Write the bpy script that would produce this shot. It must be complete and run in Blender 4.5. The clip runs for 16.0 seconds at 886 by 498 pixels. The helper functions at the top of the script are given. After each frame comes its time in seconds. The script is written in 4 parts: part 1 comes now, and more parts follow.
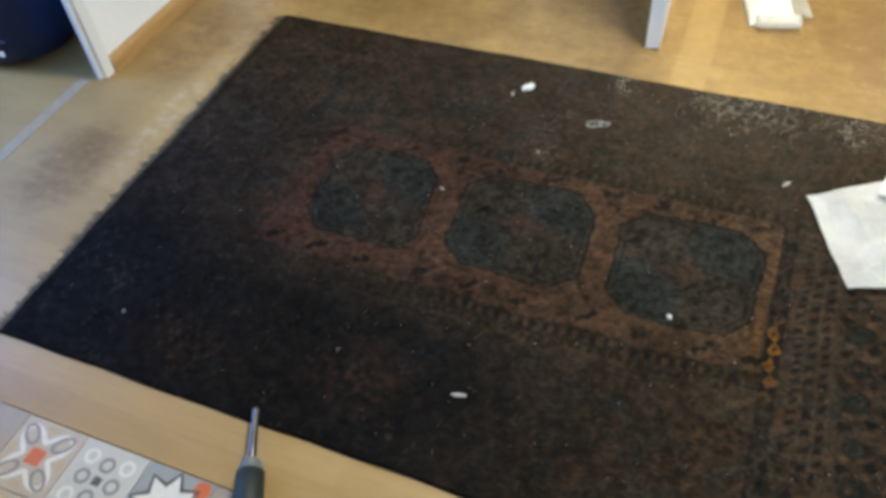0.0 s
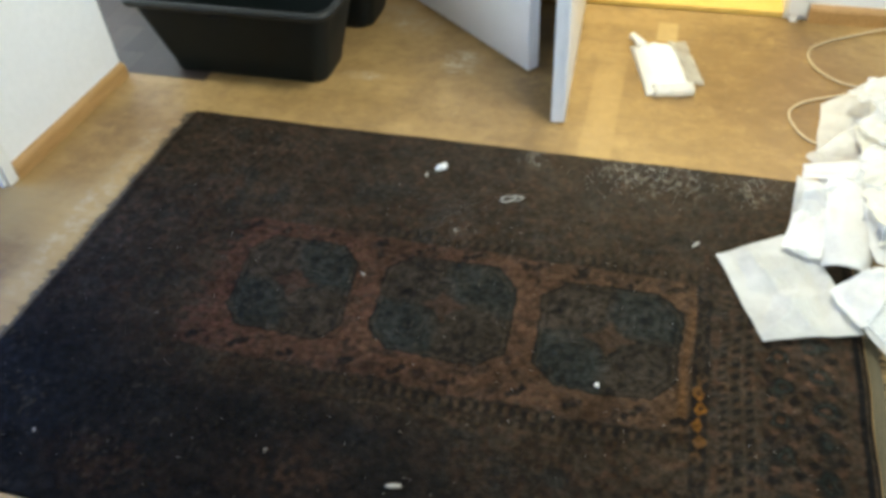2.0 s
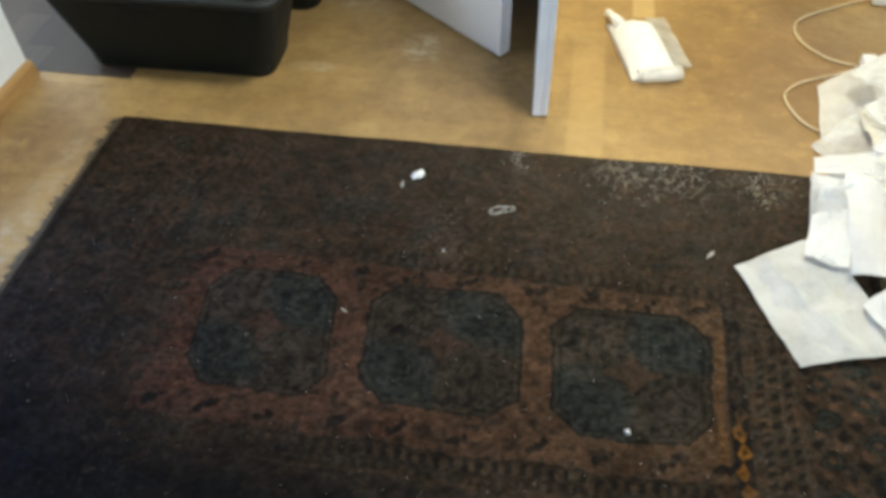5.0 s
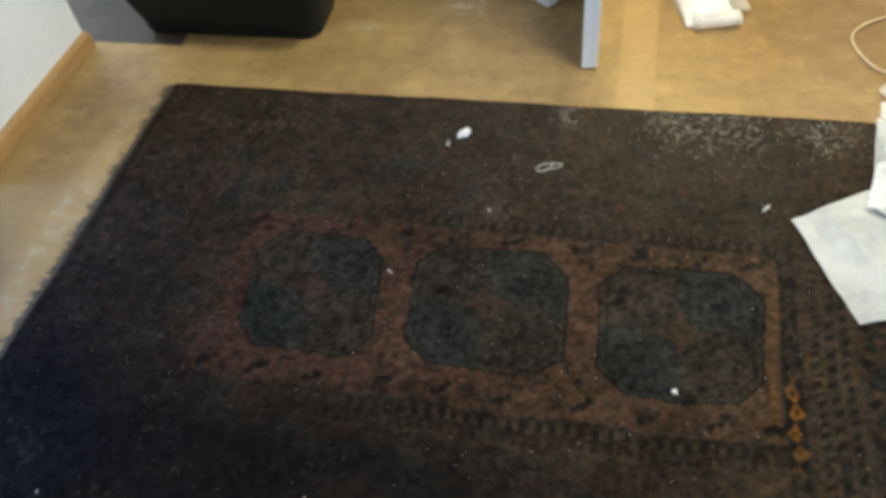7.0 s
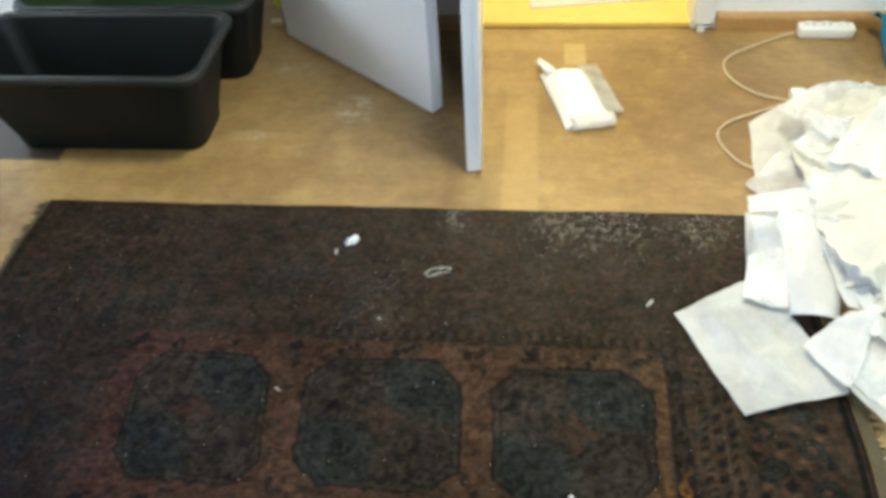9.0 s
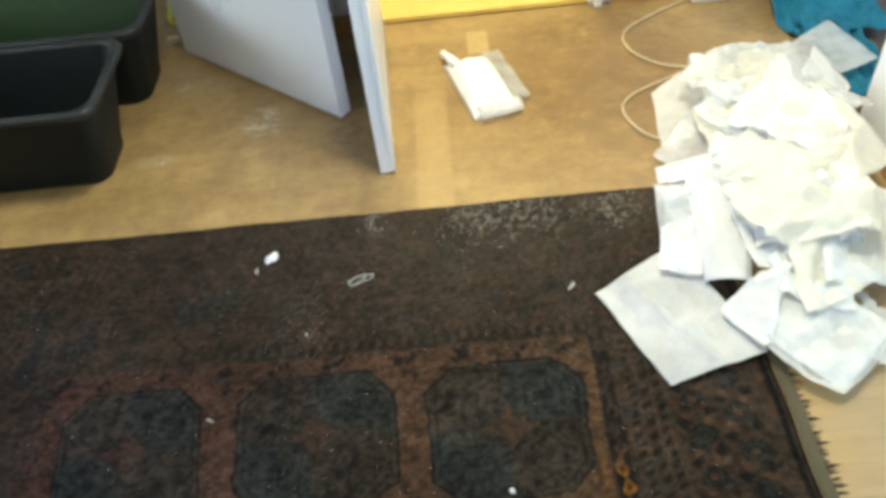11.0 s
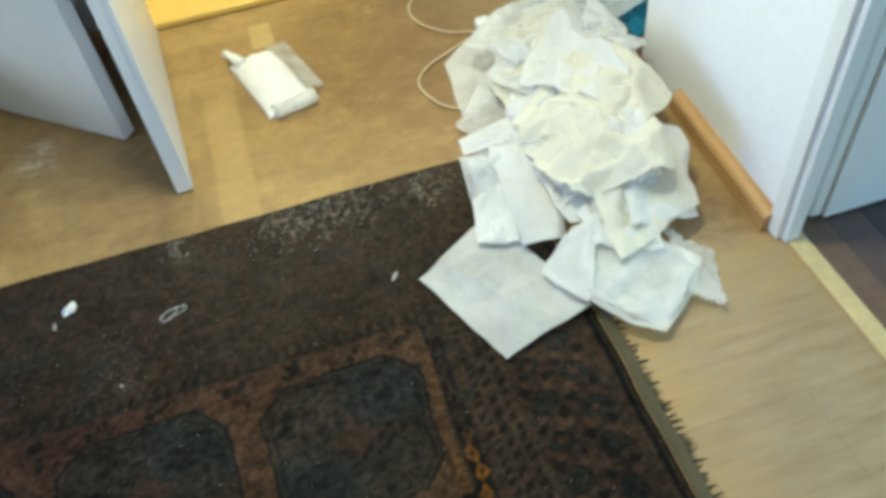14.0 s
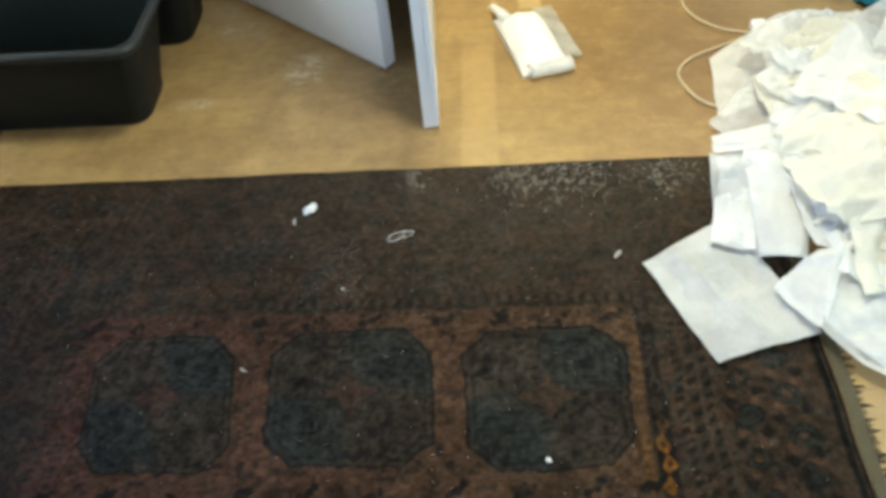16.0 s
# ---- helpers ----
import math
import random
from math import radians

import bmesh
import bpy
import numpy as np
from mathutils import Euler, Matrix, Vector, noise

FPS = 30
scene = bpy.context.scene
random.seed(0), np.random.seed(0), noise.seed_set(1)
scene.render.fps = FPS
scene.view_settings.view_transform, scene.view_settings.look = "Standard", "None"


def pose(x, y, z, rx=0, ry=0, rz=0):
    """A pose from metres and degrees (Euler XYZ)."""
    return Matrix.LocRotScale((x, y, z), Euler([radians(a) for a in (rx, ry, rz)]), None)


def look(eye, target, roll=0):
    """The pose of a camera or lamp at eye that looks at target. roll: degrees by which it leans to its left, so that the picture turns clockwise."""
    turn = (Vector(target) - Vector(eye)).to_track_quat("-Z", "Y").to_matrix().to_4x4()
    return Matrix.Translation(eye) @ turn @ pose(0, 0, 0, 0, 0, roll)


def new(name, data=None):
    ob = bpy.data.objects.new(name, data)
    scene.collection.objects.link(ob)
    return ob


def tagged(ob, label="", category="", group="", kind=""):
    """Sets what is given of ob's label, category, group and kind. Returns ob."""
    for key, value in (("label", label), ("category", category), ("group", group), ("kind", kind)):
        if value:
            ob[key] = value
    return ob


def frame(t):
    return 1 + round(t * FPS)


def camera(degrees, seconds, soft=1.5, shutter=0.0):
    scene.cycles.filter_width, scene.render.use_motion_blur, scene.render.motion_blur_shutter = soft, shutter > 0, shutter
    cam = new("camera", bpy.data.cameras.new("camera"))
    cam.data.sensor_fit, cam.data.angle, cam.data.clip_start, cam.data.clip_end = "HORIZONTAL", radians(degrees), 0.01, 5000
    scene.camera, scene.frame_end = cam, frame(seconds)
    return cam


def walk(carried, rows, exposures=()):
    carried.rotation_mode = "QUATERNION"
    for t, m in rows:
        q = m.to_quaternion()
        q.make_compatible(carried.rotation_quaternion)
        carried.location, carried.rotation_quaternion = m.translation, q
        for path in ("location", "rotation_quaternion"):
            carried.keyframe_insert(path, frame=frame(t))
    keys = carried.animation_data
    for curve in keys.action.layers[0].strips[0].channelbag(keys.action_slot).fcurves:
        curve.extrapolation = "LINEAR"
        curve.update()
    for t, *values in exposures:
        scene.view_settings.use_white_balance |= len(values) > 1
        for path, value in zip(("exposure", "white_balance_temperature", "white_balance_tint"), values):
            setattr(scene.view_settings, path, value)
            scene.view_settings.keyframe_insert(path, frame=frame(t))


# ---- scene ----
cam = camera(58.1, 16.0, soft=4.0, shutter=0.3)
PATH = [
    (0, (1.361, -0.554, 1.379), (0.79, 0.64, -0.12), -5.1),
    (0.5, (1.347, -0.534, 1.403), (0.792, 0.74, -0.035), -3.5),
    (1, (1.358, -0.546, 1.399), (0.807, 0.808, 0.034), -2.9),
    (1.5, (1.377, -0.535, 1.4), (0.878, 0.822, 0.019), -5.0),
    (2, (1.378, -0.529, 1.391), (0.933, 0.846, 0.009), -4.1),
    (2.5, (1.382, -0.516, 1.397), (0.958, 0.878, 0.027), -4.3),
    (3, (1.392, -0.517, 1.399), (0.984, 0.901, 0.048), -4.3),
    (3.2, (1.409, -0.505, 1.405), (1.006, 0.917, 0.058), -6.1),
    (5.3, (1.143, -0.28, 1.32), (0.909, 1.03, -0.173), -1.5),
    (5.5, (1.139, -0.3, 1.313), (0.852, 0.981, -0.197), -1.6),
    (6, (1.129, -0.305, 1.32), (0.72, 0.927, -0.202), -3.1),
    (6.5, (1.169, -0.276, 1.338), (0.753, 0.916, -0.213), -7.2),
    (7, (1.214, -0.265, 1.337), (0.812, 0.958, -0.194), -8.7),
    (7.5, (1.224, -0.262, 1.332), (0.811, 0.924, -0.224), -10.1),
    (8, (1.226, -0.244, 1.348), (0.833, 0.928, -0.224), -9.9),
    (8.5, (1.237, -0.19, 1.351), (1.058, 1.156, -0.118), -3.1),
    (8.7, (1.247, -0.215, 1.342), (1.041, 1.206, -0.05), -4.0),
    (11, (1.324, -0.18, 1.368), (1.254, 1.214, -0.064), -7.4),
    (11.5, (1.341, -0.168, 1.375), (1.313, 1.229, -0.055), -8.3),
    (12, (1.345, -0.162, 1.378), (1.37, 1.238, -0.051), -7.8),
    (12.5, (1.324, -0.16, 1.391), (1.408, 1.229, -0.046), -6.3),
    (13, (1.4, -0.149, 1.357), (1.525, 1.218, -0.098), -9.6),
    (13.5, (1.423, -0.129, 1.317), (1.741, 1.097, -0.23), -7.6),
    (14, (1.422, -0.115, 1.343), (1.692, 1.174, -0.163), -7.5),
    (14.5, (1.382, -0.123, 1.338), (1.621, 1.21, -0.134), -6.1),
    (15, (1.348, -0.129, 1.324), (1.443, 1.206, -0.163), -6.4),
    (15.5, (1.313, -0.133, 1.326), (1.243, 1.185, -0.176), -7.4),
    (16, (1.281, -0.148, 1.332), (1.145, 1.175, -0.161), -6.5),
]
walk(cam, [(t, look(eye, target, roll)) for t, eye, target, roll in PATH],
     exposures=[(0.0, -0.22, 6200, 7), (1.0, -0.2, 6200, 5), (3.0, -0.15, 6150, 4), (5.5, -0.35, 6300, 6), (7.5, -0.35, 6300, 6), (8.7, -0.25, 6200, 3),
                (11.0, -0.15, 6200, 3), (12.5, -0.2, 6200, 3), (13.5, -0.5, 5900, -4), (14.5, -0.55, 5900, -3), (16.0, -0.3, 6100, 2)])

# ---- light ----
world = bpy.data.worlds.new("sky")
scene.world = world
world.use_nodes = True
wn = world.node_tree.nodes
sky = wn.new("ShaderNodeTexSky")
sky.sky_type, sky.sun_disc = "NISHITA", False
sky.sun_elevation, sky.sun_rotation = radians(30), radians(200)
world.node_tree.links.new(sky.outputs[0], wn["Background"].inputs[0])
wn["Background"].inputs[1].default_value = 0.1


def area_lamp(name, eye, target, w, h, power, color):
    """A rectangular light for a window, a lamp or an added fill."""
    d = bpy.data.lights.new(name, "AREA")
    d.shape, d.size, d.size_y, d.energy, d.color = "RECTANGLE", w, h, power, color
    ob = new(name, d)
    ob.matrix_world = look(eye, target)
    return ob


WARM, YELLOW, BLUE = (1.0, 0.935, 0.755), (1.0, 0.80, 0.36), (0.16, 0.38, 1.0)
area_lamp("hall_light", (1.46, 1.18, 2.42), (1.46, 1.18, 0), 0.35, 0.35, 68, WARM)
area_lamp("bathroom_light", (1.45, 3.1, 2.40), (1.45, 3.1, 0), 0.4, 0.4, 36, YELLOW)
area_lamp("daylight_left_room", (-1.75, 0.22, 1.10), (0, 0.30, 0.1), 0.8, 1.0, 68, BLUE)
# added fill from the alcove side, to brighten door_1; no known source
area_lamp("alcove_fill_lamp", (-2.2, 1.90, 1.3), (0.6, 1.95, 0.5), 0.7, 1.2, 48, (0.80, 0.90, 1.0))
area_lamp("daylight_right_room", (4.7, -0.9, 1.35), (1.2, 0.9, 0.6), 1.2, 1.2, 66, (0.48, 0.77, 1.0))
# added cool fill from behind the camera, for doors and walls
area_lamp("fill_behind_camera", (0.9, -2.6, 1.15), (0.9, 1.5, 0.9), 1.5, 1.1, 11, (0.88, 0.94, 1.0))


# ---- materials ----
class Nodes:
    """A small writer of node materials."""

    def __init__(self, name):
        self.m = bpy.data.materials.new(name)
        self.m.use_nodes = True
        self.t = self.m.node_tree
        self.b = self.t.nodes["Principled BSDF"]

    def add(self, kind, **inputs):
        n = self.t.nodes.new("ShaderNode" + kind)
        for k, v in inputs.items():
            self.put(n.inputs[k.replace("_", " ")], v)
        return n

    def put(self, socket, v):
        if isinstance(v, bpy.types.NodeSocket):
            self.t.links.new(v, socket)
        elif isinstance(v, tuple) and len(v) == 3 and socket.type == "RGBA":
            socket.default_value = (*v, 1)
        else:
            socket.default_value = v

    def math(self, op, a, b=0.0):
        n = self.t.nodes.new("ShaderNodeMath")
        n.operation = op
        self.put(n.inputs[0], a)
        self.put(n.inputs[1], b)
        return n.outputs[0]

    def mix(self, f, a, b, mode="MIX"):
        n = self.t.nodes.new("ShaderNodeMix")
        n.data_type, n.blend_type = "RGBA", mode
        self.put(n.inputs[0], f)
        self.put(n.inputs[6], a)
        self.put(n.inputs[7], b)
        return n.outputs[2]

    def ramp(self, v, lo, hi, a=0.0, b=1.0):
        n = self.t.nodes.new("ShaderNodeMapRange")
        for k, x in zip(range(5), (v, lo, hi, a, b)):
            self.put(n.inputs[k], x)
        return n.outputs[0]

    def where(self, kind="Position"):
        if kind == "Position":
            return self.add("NewGeometry").outputs["Position"]
        return self.add("TexCoord").outputs[kind]

    def stretch(self, v, s, r=(0, 0, 0), o=(0, 0, 0)):
        return self.add("Mapping", Vector=v, Scale=s, Rotation=r, Location=o).outputs[0]

    def noise(self, v, scale, detail=4.0, rough=0.55):
        return self.add("TexNoise", Vector=v, Scale=scale, Detail=detail, Roughness=rough).outputs["Fac"]

    def bump(self, h, strength=0.3, distance=0.002):
        self.put(self.b.inputs["Normal"], self.add("Bump", Height=h, Strength=strength, Distance=distance).outputs[0])

    def done(self, color=None, rough=None, metal=None):
        for k, v in (("Base Color", color), ("Roughness", rough), ("Metallic", metal)):
            if v is not None:
                self.put(self.b.inputs[k], v)
        return self.m


def simple(name, color, rough=0.5, vary=0.15, scale=30.0, bump=0.1, metal=0.0, stain=None, distance=0.001, gloss=0.5):
    """A surface with fine grain, broad unevenness and, if given, stains."""
    n = Nodes(name)
    p = n.where("Object")
    fine, broad = n.noise(p, scale, 5), n.noise(p, scale / 9, 3)
    dark = tuple(c * (1 - vary) for c in color)
    light = tuple(min(1, c * (1 + vary)) for c in color)
    c = n.mix(n.ramp(fine, 0.3, 0.7), dark, light)
    c = n.mix(n.ramp(broad, 0.35, 0.7, 0, 0.5), c, stain or dark)
    n.bump(fine, bump, distance)
    n.put(n.b.inputs["Specular IOR Level"], gloss)
    return n.done(c, n.ramp(broad, 0.3, 0.7, max(0.02, rough - 0.08), min(1, rough + 0.08)), metal)


def laminate(name, pale, deep, worn, wear=1.0, turn=0.0):
    """Three-strip wood laminate: strips, long grain, dulled and dirty patches, daylight and shade painted in."""
    n = Nodes(name)
    p = n.where()
    q = n.stretch(p, (1, 1, 1), (0, 0, turn))
    br = n.add("TexBrick", Vector=q, Color1=(0, 0, 0), Color2=(1, 1, 1), Mortar=(0.5, 0.5, 0.5), Scale=1.0,
               Mortar_Size=0.0004, Brick_Width=0.43, Row_Height=0.065)
    br.offset = 0.37
    grain = n.noise(n.stretch(q, (3, 60, 60)), 2.0, 6, 0.6)
    wave = n.noise(n.stretch(q, (1.5, 9, 9)), 2.2, 4, 0.6)
    c = n.mix(n.ramp(br.outputs["Color"], 0, 1, 0.22, 0.62), pale, deep)
    c = n.mix(n.ramp(grain, 0.35, 0.75, 0, 0.45), c, deep)
    c = n.mix(n.ramp(wave, 0.45, 0.7, 0, 0.35), c, pale)
    sep = n.add("SeparateXYZ", Vector=p)
    x, y = sep.outputs[0], sep.outputs[1]
    big, mid = n.noise(p, 3.1, 5, 0.65), n.noise(p, 11.0, 6, 0.7)
    # feet have worn the passage beyond the rug, less so the strip by the tiles
    foot = n.math("MULTIPLY", n.ramp(y, 0.72, 1.05), n.ramp(x, -0.9, -0.1))
    mask = n.math("MULTIPLY", n.ramp(n.math("ADD", big, n.math("MULTIPLY", mid, 0.5)), 0.66, 0.95), n.math("ADD", foot, 0.12))
    c = n.mix(n.math("MULTIPLY", mask, 0.75 * wear), c, worn)

    def spot(cx, cy, rx, ry, soft=0.5):
        dx = n.math("DIVIDE", n.math("SUBTRACT", x, cx), rx)
        dy = n.math("DIVIDE", n.math("SUBTRACT", y, cy), ry)
        d = n.math("SQRT", n.math("ADD", n.math("MULTIPLY", dx, dx), n.math("MULTIPLY", dy, dy)))
        d = n.math("ADD", d, n.math("MULTIPLY", n.math("SUBTRACT", mid, 0.5), 1.1))
        return n.ramp(d, 1.0, 1.0 - soft)

    if wear:
        blot = n.noise(n.stretch(p, (1, 1.5, 1)), 24, 9, 0.78)
        # fine scratches, some along the boards and some across
        for turn, k in ((0.2, 0.30), (1.3, 0.22)):
            scratch = n.noise(n.stretch(p, (9, 150, 1), (0, 0, turn)), 1.0, 3, 0.6)
            c = n.mix(n.math("MULTIPLY", n.math("MULTIPLY", n.ramp(scratch, 0.60, 0.72), n.ramp(mid, 0.40, 0.62)), k), c, (0.50, 0.40, 0.25))
        c = n.mix(n.math("MULTIPLY", n.math("MULTIPLY", n.ramp(blot, 0.48, 0.66), n.math("ADD", foot, 0.06)), 0.5), c, worn)
        c = n.mix(n.math("MULTIPLY", n.math("MULTIPLY", n.ramp(blot, 0.42, 0.28), foot), 0.3), c, pale)
        # second spot, between the doors: shadow of the open bathroom door painted in
        for cx, cy, rx, ry in ((-0.22, 0.50, 0.13, 0.20), (1.02, 1.62, 0.10, 0.14), (2.26, 0.92, 0.10, 0.13), (1.72, 2.05, 0.28, 0.12), (-0.22, 1.18, 0.06, 0.12)):
            c = n.mix(n.math("MULTIPLY", n.math("MULTIPLY", spot(cx, cy, rx, ry), n.ramp(blot, 0.40, 0.58)), 0.85), c, worn)
        for cx, cy, rx, ry, a in ((0.76, 1.735, 0.075, 0.10, 0.85), (0.55, 1.95, 0.10, 0.07, 0.6), (0.45, 1.60, 0.09, 0.03, 0.7), (-0.08, 0.85, 0.05, 0.50, 0.42), (0.45, 2.02, 0.09, 0.12, 0.4)):
            c = n.mix(n.math("MULTIPLY", n.math("MULTIPLY", spot(cx, cy, rx, ry), n.ramp(blot, 0.46, 0.60)), a), c, (0.52, 0.45, 0.33))
        # greyer, streaky floor by the doorways: cool daylight painted over the wear
        streak = n.noise(n.stretch(q, (4, 26, 1)), 1.6, 5, 0.65)
        for cx, cy, rx, ry, a in ((2.20, 0.25, 0.34, 0.75, 0.75), (-0.25, 0.30, 0.30, 0.55, 0.25)):
            c = n.mix(n.math("MULTIPLY", spot(cx, cy, rx, ry, 0.6), a), c, n.mix(n.ramp(streak, 0.36, 0.64), (0.245, 0.190, 0.120), (0.350, 0.284, 0.188)))
        # browner, well trodden stretch from bathroom to rug, and faintly between the doors
        for cx, cy, rx, ry, a in ((1.62, 1.72, 0.46, 0.56, 0.9), (0.92, 1.66, 0.13, 0.18, 0.35), (1.90, 1.80, 0.24, 0.42, 0.7), (-0.20, 1.05, 0.14, 0.32, 0.7), (-0.20, 0.55, 0.12, 0.26, 0.7), (2.24, 1.00, 0.16, 0.22, 0.6)):
            c = n.mix(n.math("MULTIPLY", n.math("MULTIPLY", spot(cx, cy, rx, ry, 0.7), n.ramp(n.math("ADD", mid, n.math("MULTIPLY", blot, 0.6)), 0.52, 0.90)), a), c, (0.185, 0.104, 0.037))
        # one board's edge strip and a small oblong under a former mat kept their fresh varnish
        strip = n.math("MULTIPLY", n.ramp(n.math("ABSOLUTE", n.math("SUBTRACT", x, 1.246)), 0.052, 0.040), n.ramp(y, 1.90, 1.74))
        oblong = n.math("MULTIPLY", n.ramp(n.math("ABSOLUTE", n.math("SUBTRACT", x, 1.405)), 0.036, 0.031), n.ramp(n.math("ABSOLUTE", n.math("SUBTRACT", y, 2.05)), 0.068, 0.060))
        c = n.mix(n.math("MULTIPLY", strip, n.ramp(mid, 0.3, 0.7, 0.60, 0.30)), c, pale)
        c = n.mix(n.math("MULTIPLY", oblong, n.ramp(blot, 0.3, 0.7, 0.95, 0.6)), c, (0.46, 0.33, 0.145))
    n.bump(n.math("ADD", grain, n.math("MULTIPLY", br.outputs["Fac"], -0.6)), 0.12, 0.0006)
    return n.done(c, n.ramp(mid, 0.3, 0.7, 0.32, 0.5))


M_LAM = laminate("golden_laminate", (0.43, 0.286, 0.114), (0.295, 0.181, 0.064), (0.175, 0.104, 0.040))
M_RED = laminate("red_brown_laminate", (0.17, 0.085, 0.065), (0.055, 0.032, 0.032), (0.08, 0.045, 0.04), 0.0, radians(90))
M_WALL = simple("white_wall_paint", (0.88, 0.88, 0.88), 0.7, 0.03, 60, 0.15)
M_GREYWALL = simple("grey_wall_paint", (0.62, 0.62, 0.62), 0.75, 0.04, 60, 0.15)
M_CEIL = simple("ceiling_paint", (0.82, 0.82, 0.80), 0.8, 0.02, 60, 0.1)
M_DOOR = simple("white_door_lacquer", (0.84, 0.84, 0.84), 0.35, 0.02, 25, 0.03)
M_FRAME = simple("white_frame_lacquer", (0.80, 0.80, 0.78), 0.38, 0.03, 25, 0.04)
M_YELLOW = simple("yellow_linoleum", (0.72, 0.50, 0.13), 0.4, 0.06, 14, 0.05)
M_BLACK = simple("black_tub_plastic", (0.0050, 0.0082, 0.0082), 0.5, 0.2, 40, 0.06, stain=(0.010, 0.0125, 0.011), gloss=0.2)
M_RIM = simple("scuffed_tub_rim", (0.012, 0.0135, 0.013), 0.45, 0.3, 60, 0.1, stain=(0.032, 0.033, 0.030), gloss=0.3)
M_GREEN = simple("dark_green_plastic", (0.023, 0.047, 0.015), 0.45, 0.15, 30, 0.05)
M_TEAL = simple("teal_cloth", (0.012, 0.15, 0.24), 0.9, 0.25, 90, 0.5)
M_NAVY = simple("navy_nylon", (0.006, 0.013, 0.045), 0.5, 0.25, 50, 0.3, gloss=0.3)
M_CREAM = simple("cream_cable_rubber", (0.58, 0.47, 0.30), 0.5, 0.06, 40, 0.05)
M_PLASTIC = simple("white_plastic", (0.80, 0.79, 0.76), 0.35, 0.04, 30, 0.03)
M_DARK = simple("dark_socket", (0.05, 0.05, 0.05), 0.5, 0.1, 40, 0.05)
M_STEEL = simple("bit_steel", (0.16, 0.145, 0.13), 0.38, 0.2, 50, 0.1, metal=1.0)
M_TOOL = simple("black_green_tool_grip", (0.008, 0.015, 0.015), 0.5, 0.2, 40, 0.3)
M_COLLAR = simple("grey_tool_collar", (0.17, 0.18, 0.18), 0.45, 0.15, 40, 0.1)
M_LIME = simple("yellow_green_scrap", (0.50, 0.48, 0.03), 0.6, 0.3, 40, 0.2)
M_BEIGE = simple("beige_wood_offcut", (0.55, 0.43, 0.28), 0.6, 0.15, 40, 0.2)
M_PURPLE = simple("dark_purple_cardboard", (0.05, 0.03, 0.04), 0.6, 0.2, 40, 0.2)
M_LINT = simple("white_lint", (0.38, 0.36, 0.32), 0.9, 0.2, 80, 0.3)
M_GROUT = simple("pale_grout", (0.50, 0.47, 0.42), 0.85, 0.1, 60, 0.3)


def beech(name):
    n = Nodes(name)
    p = n.where()
    g = n.noise(n.stretch(p, (40, 2.5, 40)), 2.5, 6, 0.6)
    b = n.noise(p, 7, 3)
    c = n.mix(n.ramp(g, 0.3, 0.7), (0.37, 0.205, 0.072), (0.49, 0.295, 0.118))
    c = n.mix(n.ramp(b, 0.5, 0.75, 0, 0.35), c, (0.33, 0.17, 0.06))
    n.bump(g, 0.12, 0.0006)
    return n.done(c, n.ramp(b, 0.3, 0.7, 0.3, 0.45))


M_BEECH = beech("beech_skirting_foil")
M_PALE_STRIP = simple("worn_pale_threshold", (0.36, 0.29, 0.20), 0.4, 0.15, 45, 0.1)
M_STRIP = simple("light_wood_threshold", (0.56, 0.44, 0.22), 0.4, 0.12, 45, 0.1)


def fabric(name, color, clear, glow=0.5):
    """Thin fleece or film: scatters, lets light through, partly see-through."""
    n = Nodes(name)
    p = n.where("Object")
    f, g = n.noise(p, 160, 5, 0.7), n.noise(p, 8, 4)
    w = n.math("ABSOLUTE", n.math("SUBTRACT", n.noise(n.stretch(p, (1, 1.6, 1), (0, 0, 0.6)), 22, 3, 0.6), 0.5))
    c = n.mix(n.ramp(f, 0.3, 0.7), tuple(x * 0.9 for x in color), color)
    bm = n.add("Bump", Height=n.math("ADD", n.math("MULTIPLY", w, -4.0), n.math("MULTIPLY", f, 0.3)), Strength=0.30, Distance=0.004).outputs[0]
    dif = n.add("BsdfDiffuse", Color=c, Normal=bm)
    tra = n.add("BsdfTranslucent", Color=c, Normal=bm)
    gap = n.add("BsdfTransparent", Color=(1, 1, 1))
    a, b = n.add("MixShader"), n.add("MixShader")
    n.put(a.inputs[0], glow)
    n.put(a.inputs[1], dif.outputs[0])
    n.put(a.inputs[2], tra.outputs[0])
    n.put(b.inputs[0], n.ramp(g, 0.42, 0.62, clear * 0.78, min(0.9, clear * 1.25)))
    n.put(b.inputs[1], a.outputs[0])
    n.put(b.inputs[2], gap.outputs[0])
    out = n.t.nodes["Material Output"]
    n.t.links.new(b.outputs[0], out.inputs[0])
    return n.m


M_FLEECE = fabric("white_fleece", (0.95, 0.95, 0.94), 0.22)
M_CREAMY = fabric("creamy_fleece", (0.95, 0.93, 0.84), 0.22)
M_SHEER = fabric("sheer_fleece", (0.96, 0.97, 0.97), 0.52)
M_THIN = fabric("thin_fleece", (0.97, 0.97, 0.94), 0.36)
M_WHITE_POUCH = fabric("white_pouch", (0.97, 0.97, 0.97), 0.02, 0.25)
M_FILM = fabric("clear_sleeve_film", (0.80, 0.80, 0.76), 0.55)


